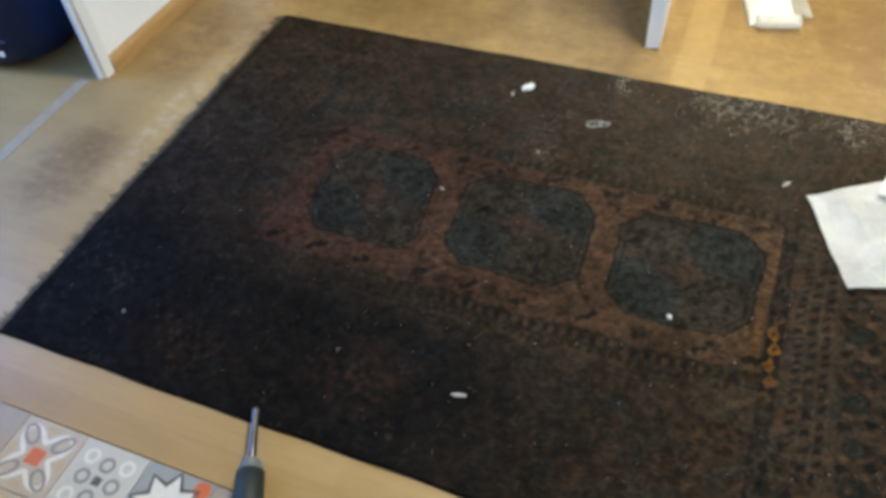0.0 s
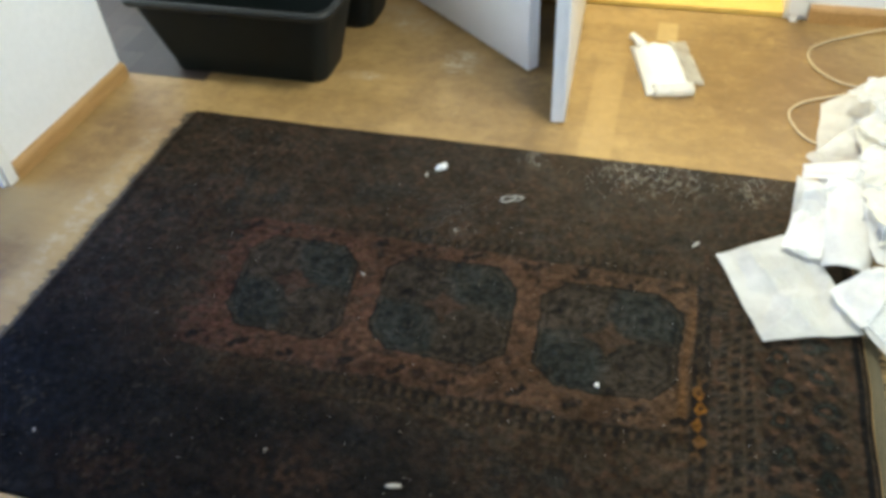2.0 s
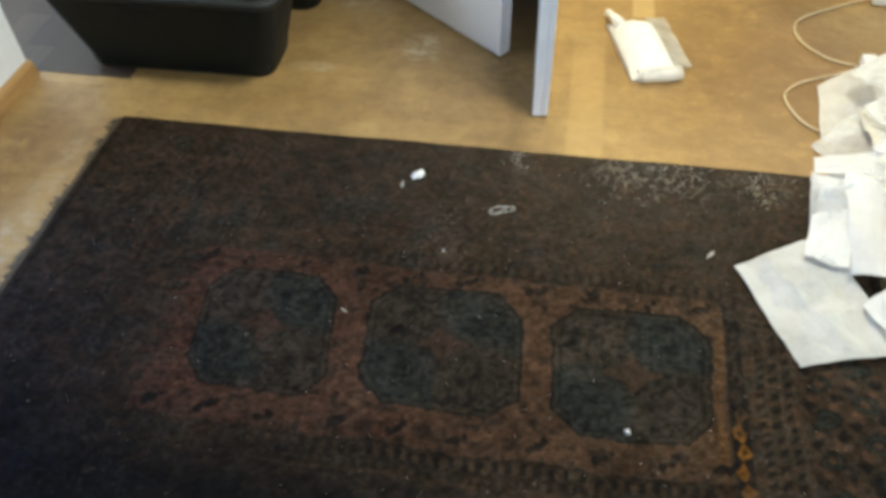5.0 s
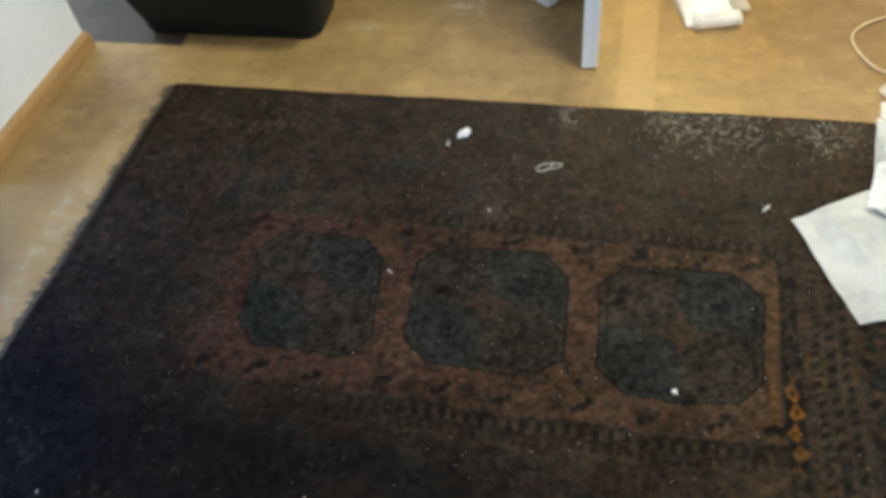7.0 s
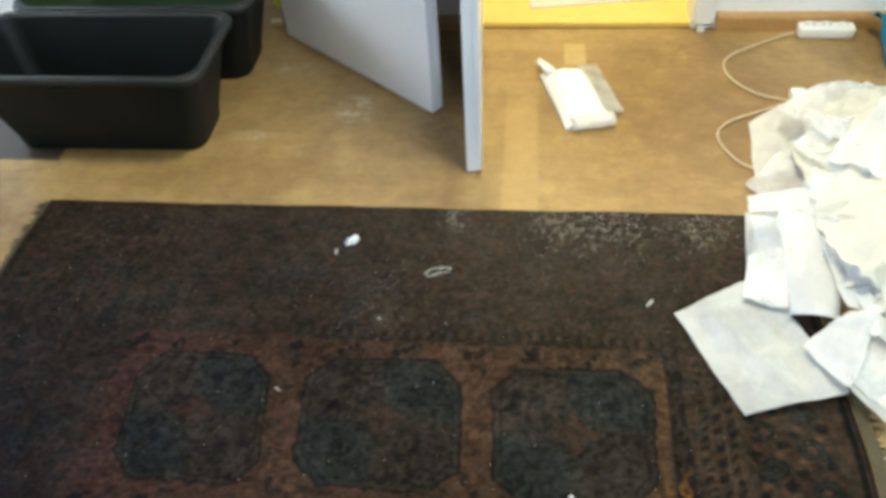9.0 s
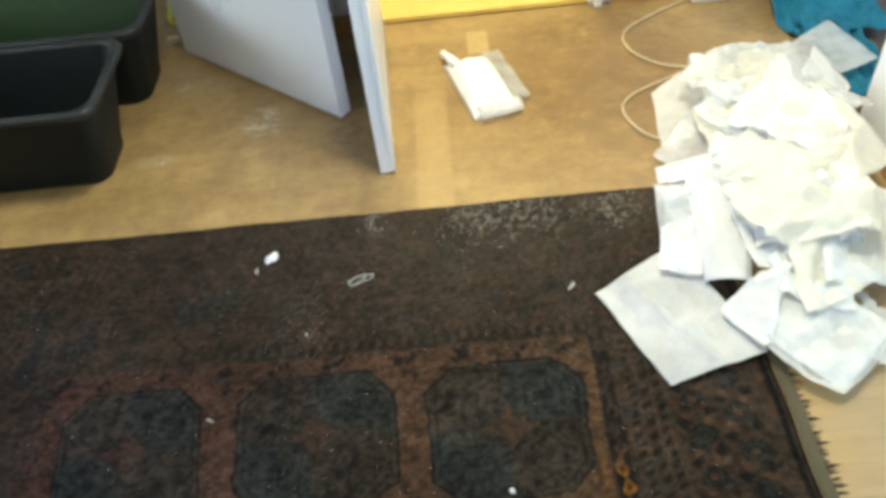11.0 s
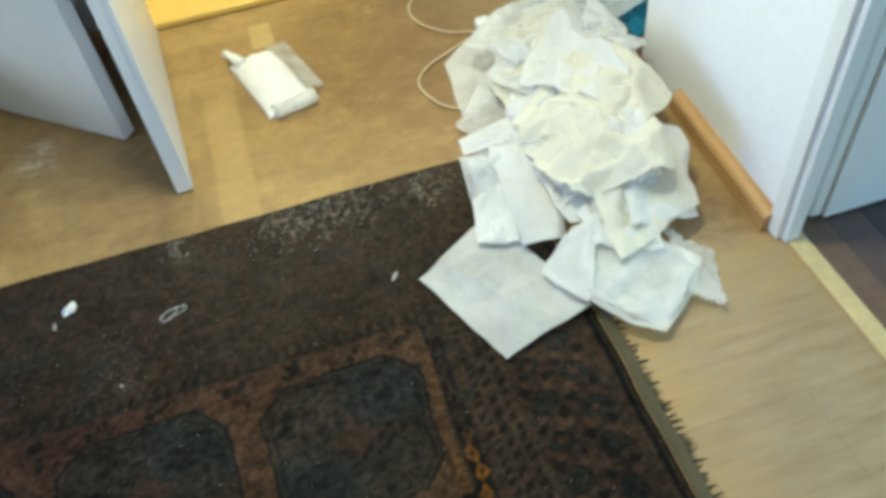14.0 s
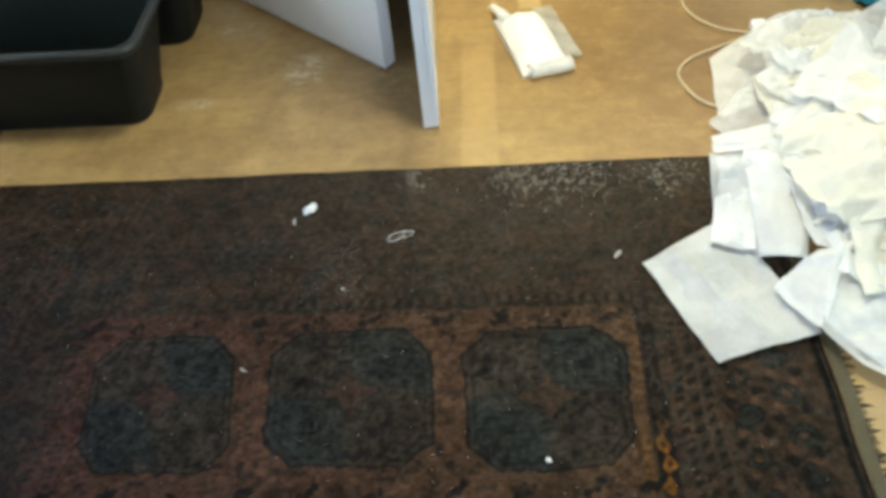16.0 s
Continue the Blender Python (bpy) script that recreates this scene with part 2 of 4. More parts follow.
def rug_material():
    n = Nodes("rug_wool")
    p = n.where()
    col = n.add("VertexColor").outputs[0]
    fine = n.noise(n.stretch(p, (1, 0.6, 1)), 420, 3, 0.7)
    mid = n.noise(p, 60, 4, 0.65)
    c = n.mix(1.0, col, n.mix(n.ramp(fine, 0.25, 0.75), (0.58, 0.58, 0.57), (1.56, 1.55, 1.48)), "MULTIPLY")
    c = n.mix(n.ramp(mid, 0.55, 0.8, 0, 0.22), c, (0.006, 0.006, 0.006))
    n.bump(n.math("ADD", fine, mid), 0.8, 0.004)
    n.put(n.b.inputs["Specular IOR Level"], 0.06)
    return n.done(c, 0.9)


M_RUG = rug_material()
M_KILIM = simple("flatwoven_tan_wool", (0.080, 0.066, 0.036), 0.95, 0.25, 200, 0.6)
M_FRINGE = simple("dark_wool_fringe", (0.075, 0.058, 0.036), 0.95, 0.3, 150, 0.5)
M_DUST = simple("dusty_grey_fringe", (0.11, 0.098, 0.078), 0.95, 0.25, 150, 0.5)


def random_boards(name, dark, light):
    """Boards told apart one by one, between two browns."""
    n = Nodes(name)
    p = n.where()
    g = n.noise(n.stretch(p, (50, 3, 50)), 2.0, 6, 0.6)
    r = n.add("ObjectInfo").outputs["Random"]
    c = n.mix(n.ramp(r, 0.35, 0.75), dark, light)
    c = n.mix(n.ramp(g, 0.35, 0.7, 0, 0.4), c, tuple(0.7 * x for x in dark))
    n.bump(g, 0.12, 0.0006)
    return n.done(c, 0.38)


M_REDBOARD = random_boards("red_brown_board", (0.050, 0.033, 0.036), (0.125, 0.078, 0.062))
M_ALCOVE = random_boards("dull_brown_board", (0.050, 0.034, 0.026), (0.085, 0.060, 0.046))
M_BROWNBOARD = simple("mid_brown_board", (0.145, 0.088, 0.058), 0.4, 0.15, 40, 0.08)


# ---- building ----
def empty(name, at=(0, 0, 0)):
    ob = new(name)
    ob.location = at
    ob.empty_display_size = 0.05
    return ob


def finish(bm, name, material, smooth=False):
    bmesh.ops.recalc_face_normals(bm, faces=bm.faces)
    me = bpy.data.meshes.new(name)
    bm.to_mesh(me)
    bm.free()
    me.materials.append(material)
    if smooth:
        me.polygons.foreach_set("use_smooth", [True] * len(me.polygons))
    return me


def part(name, bm, material, parent=None, label="", smooth=False):
    """One bmesh as one mesh object, under a thing or part (or alone)."""
    ob = new(name, finish(bm, name, material, smooth))
    if parent:
        ob.parent = parent
        ob.matrix_parent_inverse = Matrix.Translation(parent.matrix_basis.translation).inverted() if parent.type == "EMPTY" else parent.matrix_basis.inverted()
    if label:
        tagged(ob, label)
    return ob


def box(lo, hi, bevel=0.0, m=None, bm=None, segments=2):
    """A box between two corners, bevelled, turned by m."""
    b = bmesh.new()
    bmesh.ops.create_cube(b, size=1.0)
    s = [h - l for l, h in zip(lo, hi)]
    c = [(h + l) / 2 for l, h in zip(lo, hi)]
    bmesh.ops.transform(b, matrix=Matrix.Translation(c) @ Matrix.Diagonal((*s, 1)), verts=b.verts)
    if bevel:
        bmesh.ops.bevel(b, geom=list(b.edges), offset=bevel, segments=segments, affect="EDGES", profile=0.6)
    if m:
        bmesh.ops.transform(b, matrix=m, verts=b.verts)
    if bm is None:
        return b
    me = bpy.data.meshes.new("join")
    b.to_mesh(me)
    b.free()
    bm.from_mesh(me)
    bpy.data.meshes.remove(me)
    return bm


def loft(rings, close=True, cap=(True, True)):
    """Skin over rings of points with equal counts."""
    bm = bmesh.new()
    vs = [[bm.verts.new(p) for p in r] for r in rings]
    n = len(rings[0])
    for a, b in zip(vs, vs[1:]):
        for i in range(n if close else n - 1):
            j = (i + 1) % n
            bm.faces.new((a[i], a[j], b[j], b[i]))
    if cap[0]:
        bm.faces.new(vs[0][::-1])
    if cap[1]:
        bm.faces.new(vs[-1])
    return bm


def rounded_ring(x0, x1, y0, y1, z, r, n=6):
    """A rectangle with round corners at height z."""
    out = []
    for cx, cy, a0 in ((x1 - r, y1 - r, 0), (x0 + r, y1 - r, 90), (x0 + r, y0 + r, 180), (x1 - r, y0 + r, 270)):
        for i in range(n + 1):
            a = radians(a0 + 90 * i / n)
            out.append((cx + r * math.cos(a), cy + r * math.sin(a), z))
    return out


def rod(points, radius, sides=10, taper=None):
    """A round rod along a line of points."""
    pts = [Vector(p) for p in points]
    rings = []
    for i, p in enumerate(pts):
        d = (pts[min(i + 1, len(pts) - 1)] - pts[max(i - 1, 0)]).normalized()
        u = d.orthogonal().normalized() if i == 0 else (u - d * u.dot(d)).normalized()
        v = d.cross(u)
        r = taper[i] if taper else radius
        rings.append([p + (u * math.cos(a) + v * math.sin(a)) * r for a in (2 * math.pi * k / sides for k in range(sides))])
    return loft(rings)


def smooth_line(points, steps=8):
    """Catmull-Rom through points."""
    p = [Vector(q) for q in points]
    p = [p[0] * 2 - p[1], *p, p[-1] * 2 - p[-2]]
    out = []
    for a, b, c, d in zip(p, p[1:], p[2:], p[3:]):
        for k in range(steps):
            t = k / steps
            out.append(0.5 * (2 * b + (c - a) * t + (2 * a - 5 * b + 4 * c - d) * t * t + (3 * b - a - 3 * c + d) * t ** 3))
    out.append(p[-2])
    return out


def grid_mesh(f, nu, nv, keep=None):
    """A sheet from f(u, v) with u and v from 0 to 1."""
    bm = bmesh.new()
    vs = [[bm.verts.new(f(i / nu, j / nv)) for j in range(nv + 1)] for i in range(nu + 1)]
    for i in range(nu):
        for j in range(nv):
            if keep is None or keep((i + 0.5) / nu, (j + 0.5) / nv):
                bm.faces.new((vs[i][j], vs[i + 1][j], vs[i + 1][j + 1], vs[i][j + 1]))
    loose = [v for v in bm.verts if not v.link_faces]
    bmesh.ops.delete(bm, geom=loose, context="VERTS")
    return bm


def thick(ob, t):
    s = ob.modifiers.new("thickness", "SOLIDIFY")
    s.thickness, s.offset = t, 0.0
    return ob


# ---- the shell ----
Y_FAR, CEIL, X_RIGHT, Y_TILE = 2.215, 2.50, 2.362, -0.135


def structure(name, bm, material, label, category):
    return tagged(part(name, bm, material), label, category, kind="structure")


structure("ceiling", box((-2.7, -2.7, CEIL), (5.0, 4.4, CEIL + 0.1)), M_CEIL, "plain white painted ceiling over the rooms", "ceiling")
floor = structure("floor", box((-2.7, Y_TILE, -0.12), (2.385, 4.4, -0.009)), M_LAM, "worn golden wood laminate floor of the hallway", "floor")
floor_red = structure("floor_red_room", box((2.385, -2.7, -0.12), (5.0, 2.225, -0.010)), M_RED, "dark red-brown laminate floor in the adjoining room", "floor")
floor_alcove = structure("floor_alcove", box((-2.7, 1.472, -0.01), (-0.06, 2.213, -0.007)), M_ALCOVE, "dull brown laminate floor beyond the partition", "floor")
tile_bed = structure("floor_tiles", box((-2.7, -2.7, -0.12), (2.385, Y_TILE, -0.008)), M_GROUT, "patterned patchwork tile floor beside the laminate", "floor")

# outer walls, unseen and solid, added to close the rooms
for name, lo, hi in (
        ("wall_outer_west", (-2.8, -2.7, 0), (-2.7, 4.4, CEIL)), ("wall_outer_east", (5.0, -2.7, 0), (5.1, 4.4, CEIL)),
        ("wall_outer_south", (-2.8, -2.8, 0), (5.1, -2.7, CEIL)), ("wall_outer_north", (-2.8, 4.4, 0), (5.1, 4.5, CEIL))):
    structure(name, box(lo, hi), M_GREYWALL, "plain light wall closing the room", "wall")

# far wall with a closet opening and the lit bathroom doorway
far = box((-2.7, Y_FAR, 0), (-0.30, Y_FAR + 0.1, CEIL))
for lo, hi in (((-0.30, Y_FAR, 2.06), (0.445, Y_FAR + 0.1, CEIL)), ((0.445, Y_FAR, 0), (1.055, Y_FAR + 0.1, CEIL)),
               ((1.055, Y_FAR, 2.06), (1.812, Y_FAR + 0.1, CEIL)), ((1.812, Y_FAR, 0), (5.0, Y_FAR + 0.1, CEIL))):
    box(lo, hi, bm=far)
structure("wall_north", far, M_WALL, "white painted wall with a doorway and a closet opening", "wall")
structure("closet_back", box((-0.45, 2.85, 0), (0.6, 2.9, CEIL)), M_GREYWALL, "grey back wall of the shallow closet", "wall")

# short partition on the left, standing a little askew
LEFT = pose(-0.364, 0.86, 0, 0, 0, -1.2)
structure("wall_west", box((-0.022, 0.02, 0), (0, 0.592, CEIL), 0.004, LEFT), M_WALL, "short white painted partition wall, scuffed near the skirting", "wall")
# unseen wall, added to stop the alcove lamp shining through the west doorway
structure("alcove_light_blocker", box((-2.7, 1.37, 0), (-0.375, 1.44, CEIL)), M_WALL, "unseen added wall that keeps the alcove light from the doorway", "wall")
structure("wall_west_near", box((-0.47, -2.7, 0), (-0.37, -0.03, CEIL)), M_WALL, "white painted wall beside the doorway", "wall")
structure("lintel_west", box((-0.46, -0.03, 2.06), (-0.38, 0.86, CEIL)), M_WALL, "white painted wall above the doorway", "wall")
EAST = pose(X_RIGHT - 0.008, 0.83, 0, 0, 0, -2.2)
structure("wall_east", box((0, 0, 0), (0.1, 0.67, CEIL), 0.004, EAST), M_WALL, "short white painted wall beside the doorway", "wall")
structure("wall_east_near", box((X_RIGHT, -2.7, 0), (X_RIGHT + 0.1, -0.06, CEIL)), M_WALL, "white painted wall beside the doorway", "wall")
structure("lintel_east", box((X_RIGHT, -0.06, 2.06), (X_RIGHT + 0.1, 0.83, CEIL)), M_WALL, "white painted wall above the doorway", "wall")


def skirting_profile(length, m, h=0.052, d=0.018):
    """A skirting board: flat foot, rounded shoulder."""
    prof = [(0, 0), (d, 0), (d, h * 0.72), (d * 0.82, h * 0.86), (d * 0.5, h * 0.96), (d * 0.25, h), (0, h)]
    bm = loft([[(x, 0, z) for x, z in prof], [(x, length, z) for x, z in prof]])
    bmesh.ops.transform(bm, matrix=m, verts=bm.verts)
    return bm


structure("baseboard_west", skirting_profile(0.570, LEFT @ pose(0.001, 0.022, 0)), M_BEECH, "beech-coloured wooden skirting board along the partition", "skirting board")
structure("baseboard_east", skirting_profile(0.45, EAST @ pose(-0.001, 0.442, 0, 0, 0, 180), 0.054, 0.030), M_BEECH, "beech-coloured wooden skirting board with a sawn end", "skirting board")
structure("baseboard_north_middle", skirting_profile(0.53, pose(0.515, Y_FAR - 0.001, 0, 0, 0, -90)), M_BEECH, "beech skirting board between the two doors", "skirting board")
structure("baseboard_north_east", skirting_profile(2.4, pose(1.858, Y_FAR - 0.001, 0, 0, 0, -90), 0.06, 0.02), M_BEECH, "beech skirting board behind the power strip", "skirting board")


def door_frame(name, bm, label):
    return structure(name, bm, M_FRAME, label, "door frame")


# frames: bathroom, east doorway, west doorway
b = box((1.055, Y_FAR - 0.020, 0.0), (1.085, Y_FAR + 0.11, 2.06), 0.003)
box((1.788, Y_FAR - 0.030, 0.03), (1.846, Y_FAR, 2.08), 0.004, bm=b)
box((1.798, Y_FAR - 0.026, 0.0), (1.824, Y_FAR, 0.03), 0.002, bm=b)
box((1.782, Y_FAR - 0.002, 0.0), (1.812, Y_FAR + 0.11, 2.06), 0.003, bm=b)
door_frame("door_frame_bathroom", b, "white lacquered door frame of the lit bathroom")
b = box((2.340, 0.792, 0.0), (2.400, 0.830, 2.06), 0.004)
box((2.352, 0.776, 0.0), (2.386, 0.795, 2.05), 0.003, bm=b)
box((2.400, 0.832, 0.0), (2.436, 0.862, 2.06), 0.003, bm=b)
box((2.436, 0.812, 0.012), (2.460, 0.862, 2.06), 0.003, bm=b)
door_frame("door_frame_east", b, "white lacquered door frame with stepped edges")
b = box((-0.386, 0.846, 0.0), (-0.352, 0.884, 2.06), 0.004)
box((-0.382, 0.836, 0.0), (-0.368, 0.848, 2.05), 0.002, bm=b)
door_frame("door_frame_west", b, "white lacquered door frame at the end of the partition")
structure("threshold_east", box((2.360, -0.06, -0.004), (2.402, 0.80, 0.006), 0.004), M_STRIP, "light wood threshold strip between the two laminate floors", "threshold")
structure("threshold_west", box((-0.435, -0.03, -0.004), (-0.400, 0.82, 0.003), 0.002), M_PALE_STRIP, "pale threshold strip in the doorway", "threshold")
structure("threshold_bathroom", box((1.085, Y_FAR + 0.008, -0.004), (1.782, Y_FAR + 0.045, 0.018), 0.005), M_YELLOW, "yellow raised sill in the bathroom doorway", "threshold")
structure("floor_bathroom", box((0.9, Y_FAR + 0.045, -0.003), (2.6, 4.4, 0.010)), M_YELLOW, "glossy yellow linoleum bathroom floor in lamp light", "floor")
structure("wall_bathroom_west", box((0.85, Y_FAR + 0.1, 0), (0.9, 4.4, CEIL)), M_WALL, "white bathroom wall", "wall")
structure("wall_bathroom_east", box((2.6, Y_FAR + 0.1, 0), (2.65, 4.4, CEIL)), M_WALL, "white bathroom wall", "wall")


# ---- doors ----
def door_leaf(name, length, m, label):
    """A rebated door leaf; its length runs along +x, its thickness along +y."""
    d = empty(name, m.translation)
    inner = box((0, 0, 0.006), (length - 0.002, 0.026, 2.03), 0.001, m)
    part("panel", inner, M_DOOR, d)
    part("rebate_lip", box((0, 0.0261, 0.010), (length, 0.040, 2.04), 0.001, m), M_DOOR, d)
    bm = rod([(length - 0.07, -0.002, 1.0), (length - 0.07, -0.05, 1.0)], 0.009)
    bmesh.ops.transform(bm, matrix=m, verts=bm.verts)
    handle = part("handle", bm, M_STEEL, d, "steel lever handle", True)
    bm = rod([(length - 0.065, -0.05, 1.0), (length - 0.19, -0.052, 1.0)], 0.009)
    bmesh.ops.transform(bm, matrix=m, verts=bm.verts)
    part("lever", bm, M_STEEL, handle, "", True)
    for z in (0.25, 1.8):
        bm = rod([(-0.006, 0.042, z), (-0.006, 0.042, z + 0.08)], 0.007)
        bmesh.ops.transform(bm, matrix=m, verts=bm.verts)
        part("hinge", bm, M_STEEL, d, "", True)
    return tagged(d, label, "door", kind="structure")


door_leaf("door_1", 0.709, pose(0.446, 2.166, 0, 0, 0, -40.2), "white flush closet door standing wide open")
door_leaf("door_2", 0.758, pose(1.066, 2.200, 0, 0, 0, -87.1), "white bathroom door open at a right angle, seen along its edge")
door_leaf("door_3", 0.80, pose(2.466, 0.806, 0, 0, 0, -0.5), "open white door in cool daylight in the adjoining room")


# ---- the rug ----
RUG_X, RUG_Y, RUG_H = 1.90, 1.294, 0.010


def rug_colours(x, y, rng):
    """Wool colours over the rug: borders, guard rows, rust field, three medallions."""
    brown, rust, navy = np.array((0.0230, 0.0175, 0.0128)), np.array((0.0450, 0.0245, 0.0148)), np.array((0.0135, 0.0152, 0.0148))
    black, tan, gold = np.array((0.0050, 0.0050, 0.0055)), np.array((0.060, 0.040, 0.022)), np.array((0.20, 0.085, 0.014))

    def cells(step, seed, stretch=1.0):
        r = np.random.RandomState(seed)
        t = r.rand(int(3 / step) + 2, int(3 / step / stretch) + 2)
        gx, gy = x / step, y / (step * stretch)
        i, j = np.floor(gx).astype(int), np.floor(gy).astype(int)
        fx, fy = gx - i, gy - j
        fx, fy = fx * fx * (3 - 2 * fx), fy * fy * (3 - 2 * fy)
        return (t[i, j] * (1 - fx) + t[i + 1, j] * fx) * (1 - fy) + (t[i, j + 1] * (1 - fx) + t[i + 1, j + 1] * fx) * fy

    big, mid, small = cells(0.23, 1), cells(0.055, 2), cells(0.014, 3)
    tiny, fleck = cells(0.006, 4), cells(0.020, 9, 0.8)
    # hand-knotted lines waver a little
    wx, wy = x + (cells(0.15, 5) - 0.5) * 0.020 + (small - 0.5) * 0.007, y + (cells(0.15, 6) - 0.5) * 0.020 + (cells(0.014, 13) - 0.5) * 0.007
    col = np.empty(x.shape + (3,))
    col[:] = brown

    def blend(mask, c):
        nonlocal col
        m = np.clip(mask, 0, 1)[..., None]
        col = col * (1 - m) + c * m

    def band(v, a, b, soft=0.004):
        return np.clip((v - a) / soft, 0, 1) * np.clip((b - v) / soft, 0, 1)

    # mottled ground of the borders
    blend((small - 0.42) * 2.0 * (0.4 + mid), rust * 0.8)
    blend((mid - 0.50) * 1.5, navy)
    blend((tiny - 0.60) * 2.0, tan * 0.6)
    # distance into the rug from its edge, and the place along that edge
    e = np.minimum(np.minimum(wx, RUG_X - wx), np.minimum(wy, RUG_Y - wy))
    side = np.minimum(wx, RUG_X - wx) < np.minimum(wy, RUG_Y - wy)
    s = np.where(side, wy, wx)
    right = np.clip((wx - 1.45) / 0.2, 0, 1) * np.clip((0.85 - wy) / 0.3 + 0.4, 0.3, 1)
    clear = 0.36 + 0.58 * right
    eo = np.minimum(np.minimum(x, RUG_X - x), np.minimum(y, RUG_Y - y))
    for a, b, c, k in ((0.0, 0.010, black, 0.95), (0.013, 0.027, black, 0.95), (0.010, 0.013, tan, 0.5)):
        blend(band(eo, a, b, 0.002) * k * np.where(x > 1.8, 1.0, np.where(x < 0.05, 0.5, 0.15)), c)
    for a, b, c, k in ((0.030, 0.038, rust, 0.5), (0.046, 0.052, tan, 0.3), (0.225, 0.231, tan, 0.45), (0.250, 0.256, tan, 0.35), (0.276, 0.281, tan, 0.4), (0.300, 0.306, rust, 0.5)):
        blend(band(e, a, b) * k * clear, c)
    blend(band(e, 0.055, 0.215, 0.01) * (0.2 + 0.6 * big) * clear * 0.6, rust * 0.75)
    # two staggered rows of rosettes in the main border
    for depth, shift, c in ((0.095, 0.0, navy * 0.6), (0.175, 0.5, navy * 0.45)):
        ph = (s / 0.084 + shift) % 1 - 0.5
        r = np.hypot(ph * 0.084, e - depth) + (fleck - 0.5) * 0.022
        blend(np.clip((0.032 - r) / 0.010, 0, 1) * clear * 0.8, c)
        blend(band(r, 0.010, 0.019, 0.004) * 0.5 * clear, np.array((0.020, 0.030, 0.027)))
        blend(np.clip((0.006 - r) / 0.003, 0, 1) * clear, rust)
        for o in (-1, 1):
            leaf = np.abs(ph * 0.084 - o * 0.028 * 1.2) * 0.9 + np.abs(e - depth - o * 0.026)
            blend(np.clip((0.016 - leaf) / 0.006, 0, 1) * 0.85 * clear, black)
            leaf = np.abs(ph * 0.084 + o * 0.030) + np.abs(e - depth - o * 0.020) * 0.7
            blend(np.clip((0.012 - leaf) / 0.006, 0, 1) * 0.7 * clear, rust * 1.3)
    # small hooks in the guard stripes
    for a, b, period in ((0.232, 0.249, 0.026), (0.257, 0.275, 0.034), (0.282, 0.299, 0.022)):
        ph = np.abs((s + (e - a) * 0.6) / period % 1 - 0.5)
        blend(band(e, a, b, 0.003) * np.clip((ph - 0.22) * 9, 0, 1) * 0.85 * clear, black)
    # field, rust and unevenly faded, redder towards its dark end
    fx0, fx1, fy0, fy1 = 0.405, 1.548, 0.428, 0.852
    fd = np.minimum(np.minimum(wx - fx0, fx1 - wx), np.minimum(wy - fy0, fy1 - wy)) + (small - 0.5) * 0.012
    inside = np.clip(fd / 0.010 + 0.5, 0, 1)
    warm = np.clip((wx - 0.5) / 1.0, 0, 1)[..., None]
    ground = np.array((0.0470, 0.0215, 0.0150)) * (1 - warm) + np.array((0.0560, 0.0325, 0.0185)) * warm
    blend(inside * (0.72 + 0.28 * mid), ground * (0.80 + 0.40 * big[..., None]))
    blend(inside * np.clip((small - 0.50) * 2.5, 0, 1) * 0.60, brown * 0.75)
    blend(inside * np.clip((fleck - 0.62) * 4, 0, 1) * 0.55, black * 1.6)
    blend(inside * np.clip((tiny - 0.62) * 3, 0, 1) * 0.5, tan * 0.9)
    # thin dark line round the field, and hooks pointing out of its dark end
    blend(band(fd, -0.012, -0.002, 0.004) * 0.6 * small, black)
    ph = np.abs(wy / 0.040 % 1 - 0.5)
    blend(band(wx, fx0 - 0.030, fx0 + 0.006, 0.006) * band(wy, fy0, fy1, 0.02) * np.clip((ph - 0.24) * 8, 0, 1) * 0.6, ground)
    # dark-dyed front border, with the dimmer light at the front left painted in
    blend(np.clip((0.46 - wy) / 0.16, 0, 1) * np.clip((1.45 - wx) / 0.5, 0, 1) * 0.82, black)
    # two rows of comb-like teeth along both long sides of the field
    fade = np.clip((wx - 0.55) / 0.45 + 0.25, 0.22, 1)
    for edge, k in ((fy0 - wy, 0.85), (wy - fy1, 0.65)):
        for lo, hi, period, kk in ((0.008, 0.034, 0.026, 1.0), (0.040, 0.058, 0.020, 0.6)):
            ph = np.abs(wx / period % 1 - 0.5)
            on = band(edge, lo, hi, 0.004) * band(wx, fx0, fx1 + 0.02, 0.02) * fade * k * kk
            blend(on * 0.45, tan * 0.55)
            blend(on * np.clip((ph - 0.20) * 9, 0, 1) * 0.95, black)
        for at in (0.005, 0.037, 0.062):
            blend(band(edge, at - 0.0035, at + 0.0035, 0.002) * band(wx, fx0, fx1 + 0.02, 0.02) * fade * k * 0.55, black if at < 0.05 else tan * 0.6)
    # lozenge chain beside the field, gold where the dye kept
    ph = (y / 0.040) % 1 - 0.5
    cx = 1.566 + 0.0035 * np.sin(y * 78)
    on = band(x, 1.549, 1.585, 0.004) * band(wy, 0.10, 0.92, 0.05)
    lit = band(wy, 0.36, 0.60, 0.08)
    shape = np.abs(ph) * 0.040 * 0.62 + np.abs(x - cx) * 0.9 + (small - 0.5) * 0.006
    hexa = np.clip((0.0150 - shape) / 0.0035, 0, 1)
    blend(on * 0.75, black * 1.4)
    blend(on * hexa * (0.30 + 0.55 * lit), tan * 0.8 * (1 - lit[..., None]) + gold * (0.45 + 0.40 * mid[..., None]) * lit[..., None])
    blend(on * np.clip((0.0055 - shape) / 0.003, 0, 1) * 0.8, black * 1.6)
